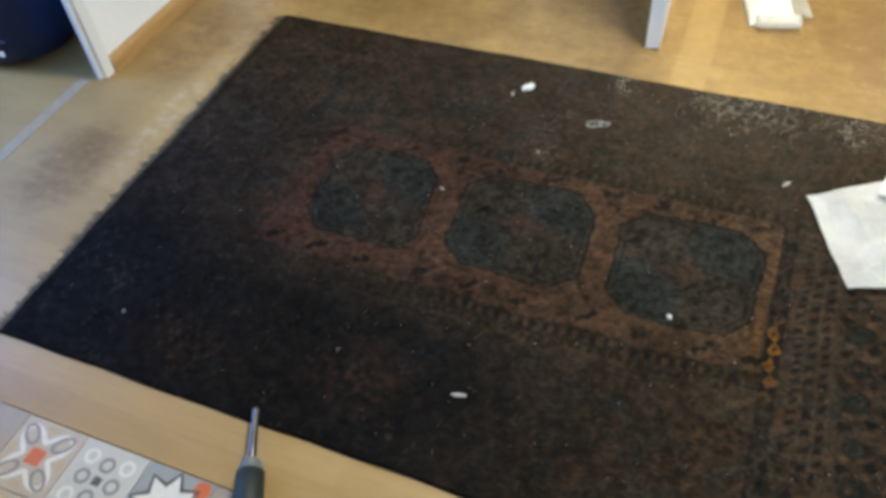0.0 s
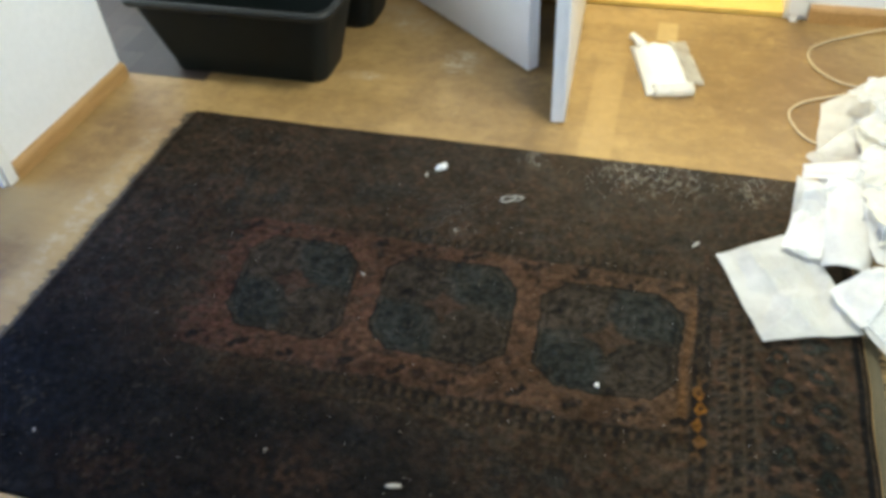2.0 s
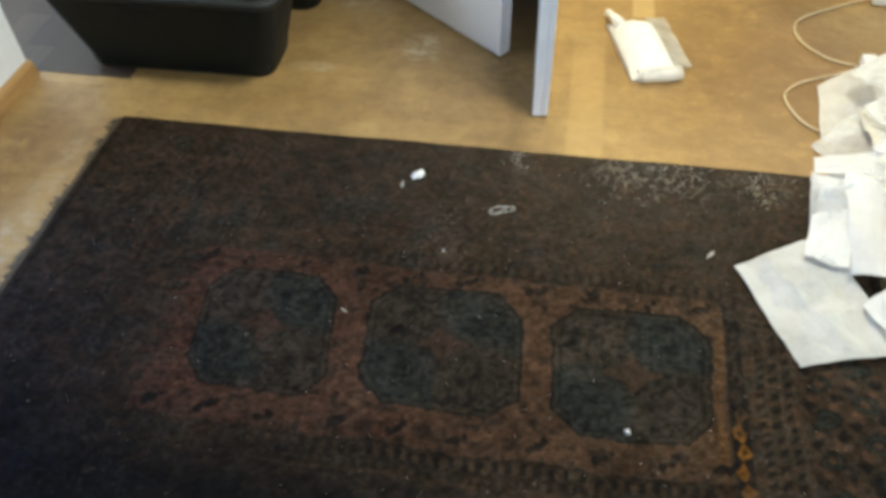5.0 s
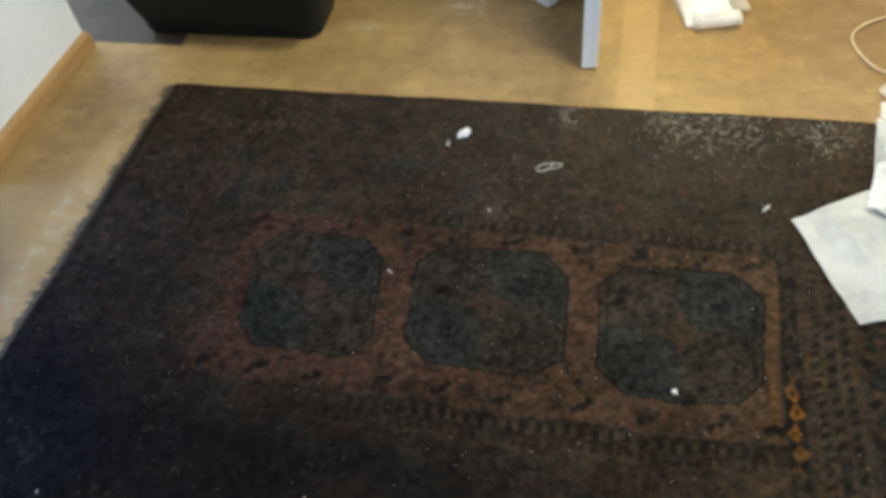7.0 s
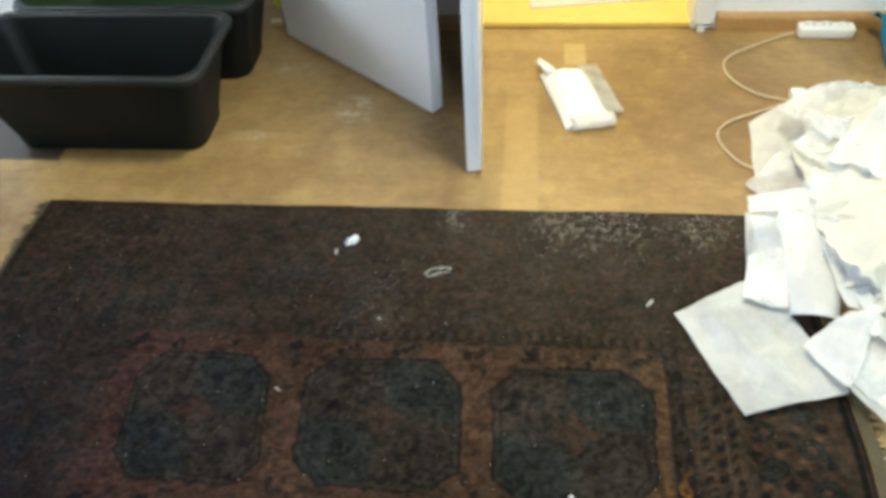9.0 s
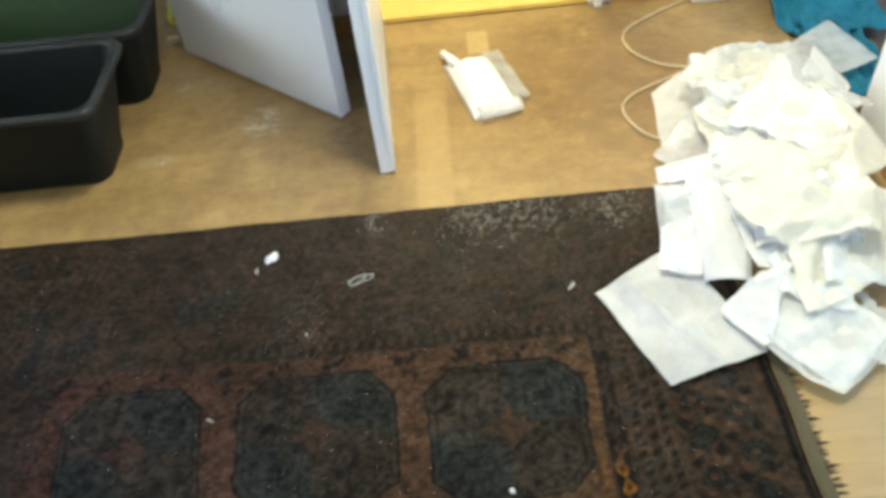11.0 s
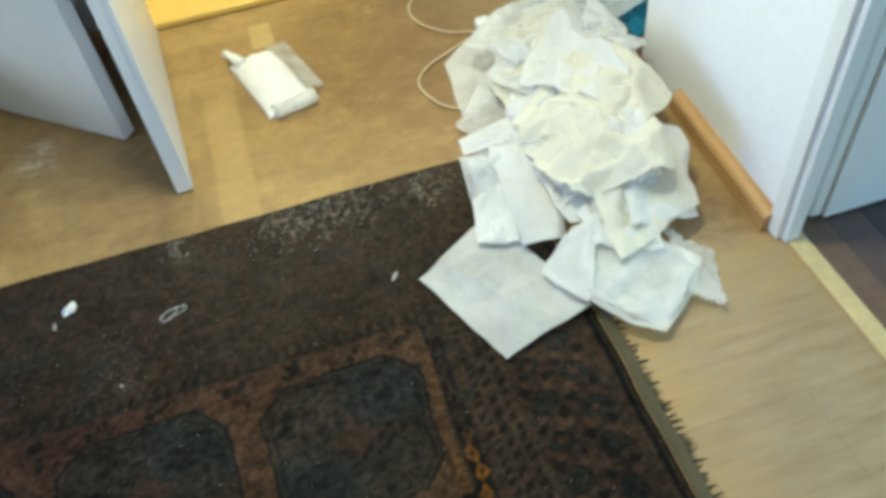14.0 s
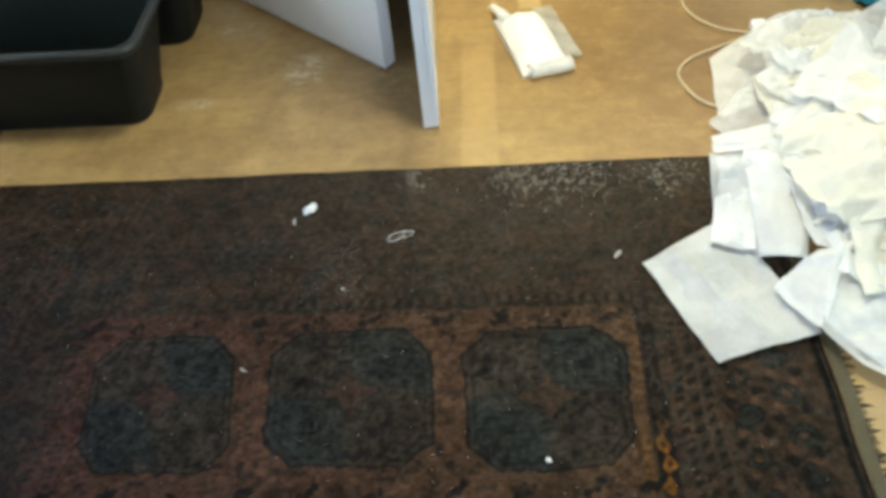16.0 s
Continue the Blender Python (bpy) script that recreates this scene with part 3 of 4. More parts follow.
    blend(band(wx, 1.524, 1.548, 0.010) * band(wy, 0.38, 0.84, 0.10) * (0.40 + 0.40 * lit), np.array((0.085, 0.043, 0.017)))
    # dark sprigs with a stem in the rust between the medallions
    for cx in (0.435, 0.535, 0.66, 0.79, 0.91, 1.03, 1.175, 1.29, 1.42, 1.525):
        for cy, k in ((0.458, 0.9), (0.828, 0.8)):
            u, v = wx - cx + (cy - 0.65) * 0.08, wy - cy
            r = np.minimum(np.hypot(u, v * 1.2), np.minimum(np.hypot(u - 0.013, v - 0.009), np.hypot(u + 0.013, v + 0.008)) + 0.003)
            blend(np.clip((0.0125 - r + (small - 0.5) * 0.012) / 0.004, 0, 1) * k * 0.95, black * 1.1)
    for cx in (0.788, 1.175):
        for cy in (0.515, 0.585, 0.655, 0.725, 0.790):
            r = np.abs(wx - cx - 0.006 * np.sin(cy * 90)) * 1.3 + np.abs(wy - cy) * 0.8
            blend(np.clip((0.0125 - r + (small - 0.5) * 0.010) / 0.005, 0, 1) * (0.75 if cy in (0.515, 0.790) else 0.35), black * 1.6)
    # medallions: oblongs with clipped corners, double outline, quartered in navy and brown
    for cx, cy, hx, hy in ((0.606, 0.654, 0.152, 0.152), (0.984, 0.656, 0.163, 0.152), (1.362, 0.650, 0.161, 0.155)):
        dx, dy = (wx - cx) + (wy - cy) * (0.10 if cx < 0.7 else 0.03), wy - cy
        ax, ay = np.abs(dx) / hx, np.abs(dy) / hy
        d = np.maximum(np.maximum(ax, ay), (ax + ay) / 1.66)
        core = np.clip((1.0 - d) / 0.03, 0, 1)
        q = np.clip(dx * dy / (hx * hy) * 9 + 0.5 + (mid - 0.5) * 0.8, 0, 1)[..., None]
        blend(core * 0.94, q * np.array((0.0150, 0.0174, 0.0164)) + (1 - q) * np.array((0.0232, 0.0188, 0.0146)))
        blend(core * np.clip((small - 0.5) * 2.2, 0, 1) * 0.55, np.array((0.0260, 0.0215, 0.0165)))
        blend(core * np.clip((0.42 - cells(0.012, 21)) * 3, 0, 1) * 0.7, black)
        blend(band(d, 0.955, 1.0, 0.02) * 0.80, black)
        blend(band(d, 0.915, 0.945, 0.015) * 0.50 * np.clip(0.3 + small, 0, 1), tan * 0.55)
        blend(band(d, 0.865, 0.905, 0.015) * 0.55, black)
        # star in the middle and a hooked figure in each quarter
        star = (ax + ay) * 0.75 + np.minimum(ax, ay) * 0.6 + (small - 0.5) * 0.10
        blend(np.clip((0.30 - star) / 0.06, 0, 1) * 0.55, ground * 0.75)
        blend(band(star, 0.30, 0.36, 0.03) * 0.5, black)
        for ox, oy in ((-0.48, -0.46), (0.48, 0.46), (0.48, -0.46), (-0.48, 0.46)):
            px, py = np.abs(dx / hx - ox), np.abs(dy / hy - oy)
            r = np.maximum(px, py) * 0.6 + (px + py) * 0.4 + (small - 0.5) * 0.07
            blend(core * band(r, 0.24, 0.29, 0.03) * 0.60, black)
            blend(core * band(r, 0.15, 0.20, 0.03) * 0.40, np.array((0.0300, 0.0270, 0.0215)))
            blend(core * np.clip((0.09 - r) / 0.03, 0, 1) * 0.55, black)
        for row in (-0.06, 0.06):
            blend(core * band(dy / hy, row - 0.012, row + 0.012, 0.012) * np.clip((ax - 0.30) * 4, 0, 1) * 0.30, tan * 0.6)
    # navy dye at the left, its blue daylight and dimness painted in; rust patches
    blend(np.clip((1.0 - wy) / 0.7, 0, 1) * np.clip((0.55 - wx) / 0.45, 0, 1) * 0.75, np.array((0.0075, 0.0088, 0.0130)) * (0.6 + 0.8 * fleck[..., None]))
    red = np.clip(1 - np.hypot((wx - 0.42) / 0.20, (wy - 0.10) / 0.09), 0, 1) + np.clip(1 - np.hypot((wx - 0.80) / 0.16, (wy - 0.16) / 0.12), 0, 1)
    blend(red * (small - 0.2), rust * 0.8)
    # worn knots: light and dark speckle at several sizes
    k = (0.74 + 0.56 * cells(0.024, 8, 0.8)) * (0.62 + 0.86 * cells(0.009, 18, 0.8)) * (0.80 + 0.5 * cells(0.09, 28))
    k *= 1 - 0.24 * np.clip((1.0 - x) / 0.6, 0, 1) * np.clip((0.75 - y) / 0.4, 0, 1)   # dimness towards the tiles put into the colour
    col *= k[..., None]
    # dust, thicker to the far right; it also carries the brighter light there
    dust_and_light = np.clip((wy - 0.80) / 0.45, 0, 1) * np.clip((wx - 0.35) / 0.9, 0, 1) * (0.35 + 0.65 * cells(0.05, 58)) * (0.4 + 0.9 * cells(0.007, 68))
    blend(dust_and_light * 0.55, np.array((0.070, 0.056, 0.040)))
    for px, py, sx, sy, k in ((1.33, 1.235, 0.055, 0.05, 0.9), (1.46, 1.205, 0.09, 0.06, 0.8), (1.685, 1.225, 0.05, 0.05, 0.9), (1.10, 1.25, 0.025, 0.05, 0.5), (0.95, 0.96, 0.03, 0.06, 0.35)):
        near = np.exp(-((x - px) / sx) ** 2 - ((y - py) / sy) ** 2)
        curl = 1 - np.abs(cells(0.020, 77) - 0.5) * 9
        blend(near * k * np.clip(curl * 0.7 + (cells(0.008, 78) - 0.55) * 2.5, 0, 1), np.array((0.17, 0.152, 0.122)))
    grey = np.clip((cells(0.008, 38) - 0.72) * 4, 0, 1) * np.clip((cells(0.06, 48) - 0.3) * 2, 0, 1)
    blend(grey * 0.55, np.array((0.050, 0.042, 0.032)))
    return col * (0.75 + 0.5 * rng.rand(*x.shape))[..., None]


def build_rug():
    rug = empty("rug")
    nx, ny = 860, 586
    rng = np.random.RandomState(5)
    gx, gy = np.meshgrid(np.linspace(0, RUG_X, nx), np.linspace(0, RUG_Y, ny), indexing="ij")
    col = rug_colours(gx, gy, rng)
    z = RUG_H + (rng.rand(nx, ny) - 0.5) * 0.0022 + 0.0012 * np.sin(gx * 9 + 1) * np.sin(gy * 7)
    edge = np.minimum(np.minimum(gx, RUG_X - gx), np.minimum(gy, RUG_Y - gy))
    z = np.where(edge < 0.0005, 0.0, np.where(edge < 0.004, RUG_H * 0.75, z))
    wob = 0.002 * np.sin(gy * 11) + 0.0012 * np.sin(gy * 31 + 1)
    px = gx + wob * np.clip(1 - np.minimum(gx, RUG_X - gx) / 0.1, 0, 1)
    py = gy + (0.0012 * np.sin(gx * 9) + 0.0010 * np.sin(gx * 27)) * np.clip(1 - np.minimum(gy, RUG_Y - gy) / 0.1, 0, 1)
    co = np.stack([px, py, z], -1).reshape(-1, 3)
    idx = np.arange(nx * ny).reshape(nx, ny)
    q = np.stack([idx[:-1, :-1], idx[1:, :-1], idx[1:, 1:], idx[:-1, 1:]], -1).reshape(-1, 4)
    me = bpy.data.meshes.new("knotted_face")
    me.vertices.add(len(co))
    me.vertices.foreach_set("co", co.ravel())
    me.loops.add(q.size)
    me.loops.foreach_set("vertex_index", q.ravel())
    me.polygons.add(len(q))
    me.polygons.foreach_set("loop_start", np.arange(0, q.size, 4))
    me.update(calc_edges=True)
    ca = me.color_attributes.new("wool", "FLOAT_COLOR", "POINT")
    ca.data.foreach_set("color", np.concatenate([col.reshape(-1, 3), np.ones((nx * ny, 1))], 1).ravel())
    me.materials.append(M_RUG)
    me.polygons.foreach_set("use_smooth", [True] * len(me.polygons))
    pile = new("knotted_face", me)
    pile.parent = rug
    tagged(pile, "dark wool pile with three navy medallions on rust")
    # flat-woven ends
    rnd = random.Random(4)
    for x0, x1, m, lab in ((RUG_X + 0.001, RUG_X + 0.027, M_KILIM, "tan flat-woven end"), (-0.013, -0.001, M_FRINGE, "dark worn flat-woven end")):
        def f(u, v):
            y = 0.004 + v * (RUG_Y - 0.008)
            return (x0 + (x1 - x0) * u + 0.002 * math.sin(y * 11) + 0.0012 * math.sin(y * 31 + 1), y, 0.004 + 0.0012 * math.sin(u * 3.1) + 0.0006 * noise.noise((u * 9, y * 60, 0)))
        part("kilim_end", grid_mesh(f, 8, 160), m, rug, lab, True)
    # fringe: tapering tufts of yarn, too many to count
    for x0, sign, m, y_lo in ((RUG_X + 0.025, 1, M_FRINGE, 0.0), (-0.011, -1, M_DUST, 0.0)):
        bm = bmesh.new()
        y = 0.01
        while y < RUG_Y - 0.01:
            reach = rnd.uniform(0.012, 0.034) if sign > 0 else rnd.uniform(0.008, 0.030)
            for _ in range(5):
                yy = y + rnd.uniform(-0.007, 0.007)
                tip = Vector((x0 + sign * reach * rnd.uniform(0.7, 1.1), y + rnd.uniform(-0.004, 0.004), 0.0015))
                w = rnd.uniform(0.0012, 0.0022)
                wav = 0.002 * math.sin(yy * 11) + 0.0012 * math.sin(yy * 31 + 1)
                a = [bm.verts.new((x0 - sign * 0.004 + wav, yy + s, zz)) for s, zz in ((-w, 0.002), (0, 0.0045), (w, 0.002))]
                tip.x += wav
                t = bm.verts.new(tip)
                for p, q2 in zip(a, a[1:] + a[:1]):
                    bm.faces.new((p, q2, t))
            y += rnd.uniform(0.009, 0.017)
        fr = part("fringe", bm, m, rug, "short ragged wool fringe")
        tagged(fr, kind="stuff")
    return tagged(rug, "worn dark brown oriental wool rug with rust field and navy medallions", "rug")


build_rug()


# ---- lint and scraps on the rug ----
def flake(name, at, size, material, label, category, seed, flat=0.35, n=7):
    """A small crumpled scrap."""
    bm = bmesh.new()
    bmesh.ops.create_icosphere(bm, subdivisions=3, radius=1.0)
    for v in bm.verts:
        k = 1 + 0.9 * noise.noise(v.co * 1.7 + Vector((seed * 7.1, seed, 0))) + 0.5 * noise.noise(v.co * 4.5 + Vector((seed, seed * 3.1, 0)))
        v.co = Vector((v.co.x * size[0] * k, v.co.y * size[1] * k, v.co.z * min(size) * flat * k))
    lo = min(v.co.z for v in bm.verts)
    bmesh.ops.transform(bm, matrix=Matrix.Translation((at[0], at[1], at[2] - lo)) @ pose(0, 0, 0, 0, 0, seed * 47), verts=bm.verts)
    return tagged(part(name, bm, material, None, "", True), label, category)


TOP = RUG_H
flake("paper_scrap", (0.844, 1.160, TOP), (0.016, 0.011), M_PLASTIC, "small torn white paper scrap on the rug", "scrap", 1)
flake("paper_scrap", (0.812, 1.124, TOP), (0.010, 0.003), M_LINT, "tiny pale scrap beside the white paper scrap", "scrap", 2)
flake("paper_scrap", (1.540, 0.990, TOP), (0.0035, 0.011), M_LINT, "small pale chip lying on the rug", "scrap", 3)
flake("paper_scrap", (1.358, 0.511, TOP), (0.0045, 0.0045), M_PLASTIC, "round white crumb on a rug medallion", "scrap", 4, 0.6)
flake("paper_scrap", (0.764, 0.719, TOP), (0.002, 0.008), M_LINT, "thin pale fibre scrap on the rug", "scrap", 5)
flake("paper_scrap", (1.011, 0.190, TOP), (0.004, 0.013), M_LINT, "ragged white feather-like scrap on the rug", "scrap", 6)
flake("paper_scrap", (0.735, 0.208, TOP), (0.0022, 0.004), M_LINT, "tiny white crumb on the dark rug", "scrap", 7)
flake("paper_scrap", (0.947, 0.918, TOP), (0.003, 0.003), M_LINT, "tiny pale crumb on the rug", "scrap", 8)
flake("paper_scrap", (0.237, 0.139, TOP), (0.002, 0.004), M_LINT, "tiny pale fibre on the dark rug corner", "scrap", 12)
flake("paper_scrap", (2.579, 0.690, -0.001), (0.015, 0.011), M_PLASTIC, "white paper scrap on the red-brown laminate", "scrap", 9)

# a flattened ring of clear wire
ring = []
for k in range(29):
    a = 2 * math.pi * k / 14
    ring.append((1.064 + 0.030 * math.cos(a) * (1 - 0.45 * (k > 14)) - 0.008 * (k > 14), 1.065 + (0.011 + 0.003 * math.cos(3 * a)) * math.sin(a) + 0.009 * math.cos(a), TOP + 0.004 + 0.0015 * math.sin(3 * a)))
tagged(part("wire_ring", rod(ring, 0.0011, 6), M_LINT, None, "", True), "pale twisted loop of thin wire on the rug", "wire")


def lint_field():
    """Fibres and crumbs strewn over the rug, thickest along its far edge."""
    rnd = random.Random(11)
    bm = bmesh.new()
    for i in range(900):
        if i < 430:
            x = rnd.choice((rnd.gauss(1.34, 0.05), rnd.gauss(1.47, 0.05), rnd.gauss(1.68, 0.04), rnd.uniform(1.25, 1.78)))
            y = RUG_Y - 0.012 - abs(rnd.gauss(0, 0.055))
        elif i < 480:
            x, y = rnd.gauss(1.09, 0.02), RUG_Y - rnd.uniform(0.01, 0.07)
        elif i < 540:
            x, y = rnd.gauss(0.95, 0.03), rnd.gauss(0.97, 0.05)
        else:
            x, y = rnd.uniform(0.05, 1.85), rnd.uniform(0.05, 1.26)
        if not (0.01 < x < 1.89 and 0.01 < y < 1.283):
            continue
        a, l, w = rnd.uniform(0, math.pi), rnd.uniform(0.0015, 0.0075) if i < 480 else rnd.uniform(0.0008, 0.0026), rnd.uniform(0.0003, 0.0009) if i < 480 else rnd.uniform(0.0004, 0.0010)
        d, s = Vector((math.cos(a) * l, math.sin(a) * l, 0)), Vector((-math.sin(a) * w, math.cos(a) * w, 0))
        c = Vector((x, y, TOP + 0.0022))
        up = Vector((0, 0, w))
        p = [bm.verts.new(q) for q in (c - d, c + s, c + d, c - s, c + up)]
        for k in range(4):
            bm.faces.new((p[k], p[(k + 1) % 4], p[4]))
    return tagged(part("lint", bm, M_LINT), "pale lint, fibres and crumbs strewn over the rug", "lint", kind="stuff")


lint_field()


# ---- tubs ----
def tub(name, x0, x1, y0, y1, h, label, inner):
    """A tapering tub: outer wall, rolled rim, inside, handle slot and base."""
    t = empty(name, ((x0 + x1) / 2, (y0 + y1) / 2, 0))
    fl = 0.062
    prof = [(0.006, 0.0), (0.0, 0.012), (0.006 - fl * 0.15, h * 0.15), (-fl * 0.9, h - 0.022)]
    rings = [rounded_ring(x0 + o, x1 - o, y0 + o, y1 - o, z, 0.05) for o, z in prof]
    part("body", loft(rings, cap=(True, False)), M_BLACK, t, "", True)
    ri = [rounded_ring(x0 + o, x1 - o, y0 + o, y1 - o, z, 0.055) for o, z in
          ((-fl * 0.9, h - 0.023), (-fl - 0.014, h - 0.022), (-fl - 0.018, h - 0.010), (-fl - 0.014, h - 0.001), (-fl + 0.001, h), (-fl + 0.006, h - 0.006))]
    part("rim", loft(ri, cap=(False, False)), M_RIM, t, "scuffed rolled rim", True)
    ins = [rounded_ring(x0 + o, x1 - o, y0 + o, y1 - o, z, 0.05) for o, z in ((-fl + 0.0065, h - 0.0065), (0.003, h * 0.2), (0.016, 0.016))]
    part("inside", loft(ins, cap=(False, True)), inner, t, "", True)
    cx = (x0 + x1) / 2 - 0.02
    part("grip_mark", box((cx - 0.035, y0 - 0.0555, h - 0.048), (cx + 0.035, y0 - 0.049, h - 0.043), 0.001), M_RIM, t)
    part("grip_mark", box((x1 + 0.049, (y0 + y1) / 2 - 0.035, h - 0.048), (x1 + 0.0555, (y0 + y1) / 2 + 0.035, h - 0.043), 0.001), M_RIM, t)
    return tagged(t, label, "tub", "storage tubs")


tub("storage_tub", -0.205, 0.354, 1.520, 1.725, 0.285, "empty black plastic storage tub with scuffed rim on the laminate", M_BLACK)
tub("storage_tub", -0.190, 0.385, 1.893, 2.105, 0.285, "black plastic storage tub with green inside, behind another tub", M_GREEN)
flake("plastic_scrap", (0.405, 2.330, 0.0), (0.035, 0.03), M_LIME, "crumpled yellow-green plastic scrap by the tub", "scrap", 3, 1.6)
tagged(part("wood_offcut", box((0.372, 2.227, 0), (0.409, 2.253, 0.02), 0.003), M_BEIGE), "small pale wood offcut on the floor", "offcut")


# ---- power strip and its flex ----
def power_strip():
    p = empty("power_strip", (2.19, 2.166, 0))
    m = pose(2.19, 2.166, 0, 0, 0, -1)
    part("housing", box((-0.085, -0.024, 0.0), (0.085, 0.024, 0.038), 0.010, m, segments=3), M_PLASTIC, p, "", True)
    for k in (-1, 0, 1):
        bm = loft([[(k * 0.05 + r * math.cos(a), r * math.sin(a), z) for a in (2 * math.pi * i / 20 for i in range(20))] for r, z in ((0.020, 0.0375), (0.020, 0.0405), (0.0175, 0.0405), (0.016, 0.039))])
        bmesh.ops.transform(bm, matrix=m, verts=bm.verts)
        s = part("socket", bm, M_PLASTIC, p, "", True)
        for o in (-0.0095, 0.0095):
            bm = rod([(k * 0.05 + o, 0, 0.0395), (k * 0.05 + o, 0, 0.0415)], 0.0028, 8)
            bmesh.ops.transform(bm, matrix=m, verts=bm.verts)
            part("hole", bm, M_DARK, s)
    line = smooth_line([(2.110, 2.165, 0.018), (2.06, 2.150, 0.010), (1.96, 2.095, 0.005), (1.876, 2.030, 0.005), (1.850, 1.965, 0.005), (1.870, 1.888, 0.005), (1.93, 1.820, 0.005), (2.00, 1.790, 0.006),
                        (1.97, 1.758, 0.010), (1.90, 1.728, 0.006), (1.822, 1.686, 0.005), (1.780, 1.625, 0.005), (1.793, 1.550, 0.005), (1.838, 1.485, 0.006), (1.93, 1.46, 0.012)])
    part("cord", rod(line, 0.0032, 8), M_CREAM, p, "cream flex in loops", True)
    plug = part("plug", box((2.005, 1.772, 0.0), (2.048, 1.818, 0.036), 0.010), M_PLASTIC, p, "white plug", True)
    part("pin", rod([(2.026, 1.816, 0.018), (2.023, 1.841, 0.018)], 0.0025, 8), M_STEEL, plug)
    return tagged(p, "white three-socket power strip with cream flex, lying by the skirting", "power strip")


power_strip()


# ---- packet on the floor ----
def packet():
    p = empty("packet", (1.40, 1.85, 0))
    m = pose(1.402, 1.805, 0, 0, 0, 15)

    def puff(u, v):
        x, y = (u - 0.5) * 0.142 - 0.006, (v - 0.5) * 0.300
        k = (1 - abs(2 * u - 1) ** 3) * (1 - abs(2 * v - 1) ** 4)
        return m @ Vector((x, y, 0.004 + 0.038 * k + 0.010 * noise.noise((u * 5, v * 7, 2)) * k))

    def under(u, v):
        q = puff(u, v)
        return Vector((q.x, q.y, 0.002))
    bm = grid_mesh(puff, 20, 34)
    me = bpy.data.meshes.new("join")
    b2 = grid_mesh(under, 20, 34)
    b2.to_mesh(me)
    b2.free()
    bm.from_mesh(me)
    bpy.data.meshes.remove(me)
    bmesh.ops.remove_doubles(bm, verts=bm.verts, dist=0.0025)
    part("pouch", bm, M_WHITE_POUCH, p, "", True)
    part("twisted_end", rod([m @ Vector(q) for q in ((-0.045, 0.10, 0.03), (-0.056, 0.140, 0.03), (-0.058, 0.168, 0.024), (-0.064, 0.184, 0.022))], 0.01, 8, (0.016, 0.014, 0.010, 0.013)), M_WHITE_POUCH, p, "", True)

    def roll(u, v):
        a = 2 * math.pi * u
        return m @ Vector((-0.058 + 0.122 * v, -0.150 + 0.024 * math.cos(a), 0.020 + 0.017 * math.sin(a) + 0.003 * noise.noise((u * 6, v * 4, 9))))
    thick(part("rolled_end", grid_mesh(roll, 24, 10), M_SHEER, p, "", True), 0.001)

    def film(u, v):
        return m @ Vector((0.045 + 0.062 * u, -0.115 + 0.265 * v, 0.012 + 0.008 * noise.noise((u * 3, v * 5, 4))))
    thick(part("sleeve", grid_mesh(film, 10, 24), M_FILM, p, "clear film sleeve", True), 0.0006)
    return tagged(p, "crumpled white packet half out of a clear sleeve on the floor", "packet")


packet()


# ---- heap of white fleece sheets ----
def ridge(p, s):
    return 1 - abs(noise.noise(p * s)) * 2


def heap_height(x, y):
    return 0.125 * math.exp(-((x - 2.14) / 0.19) ** 2 - ((y - 1.17) / 0.25) ** 2) + 0.05 * math.exp(-((x - 2.12) / 0.2) ** 2 - ((y - 1.62) / 0.22) ** 2)


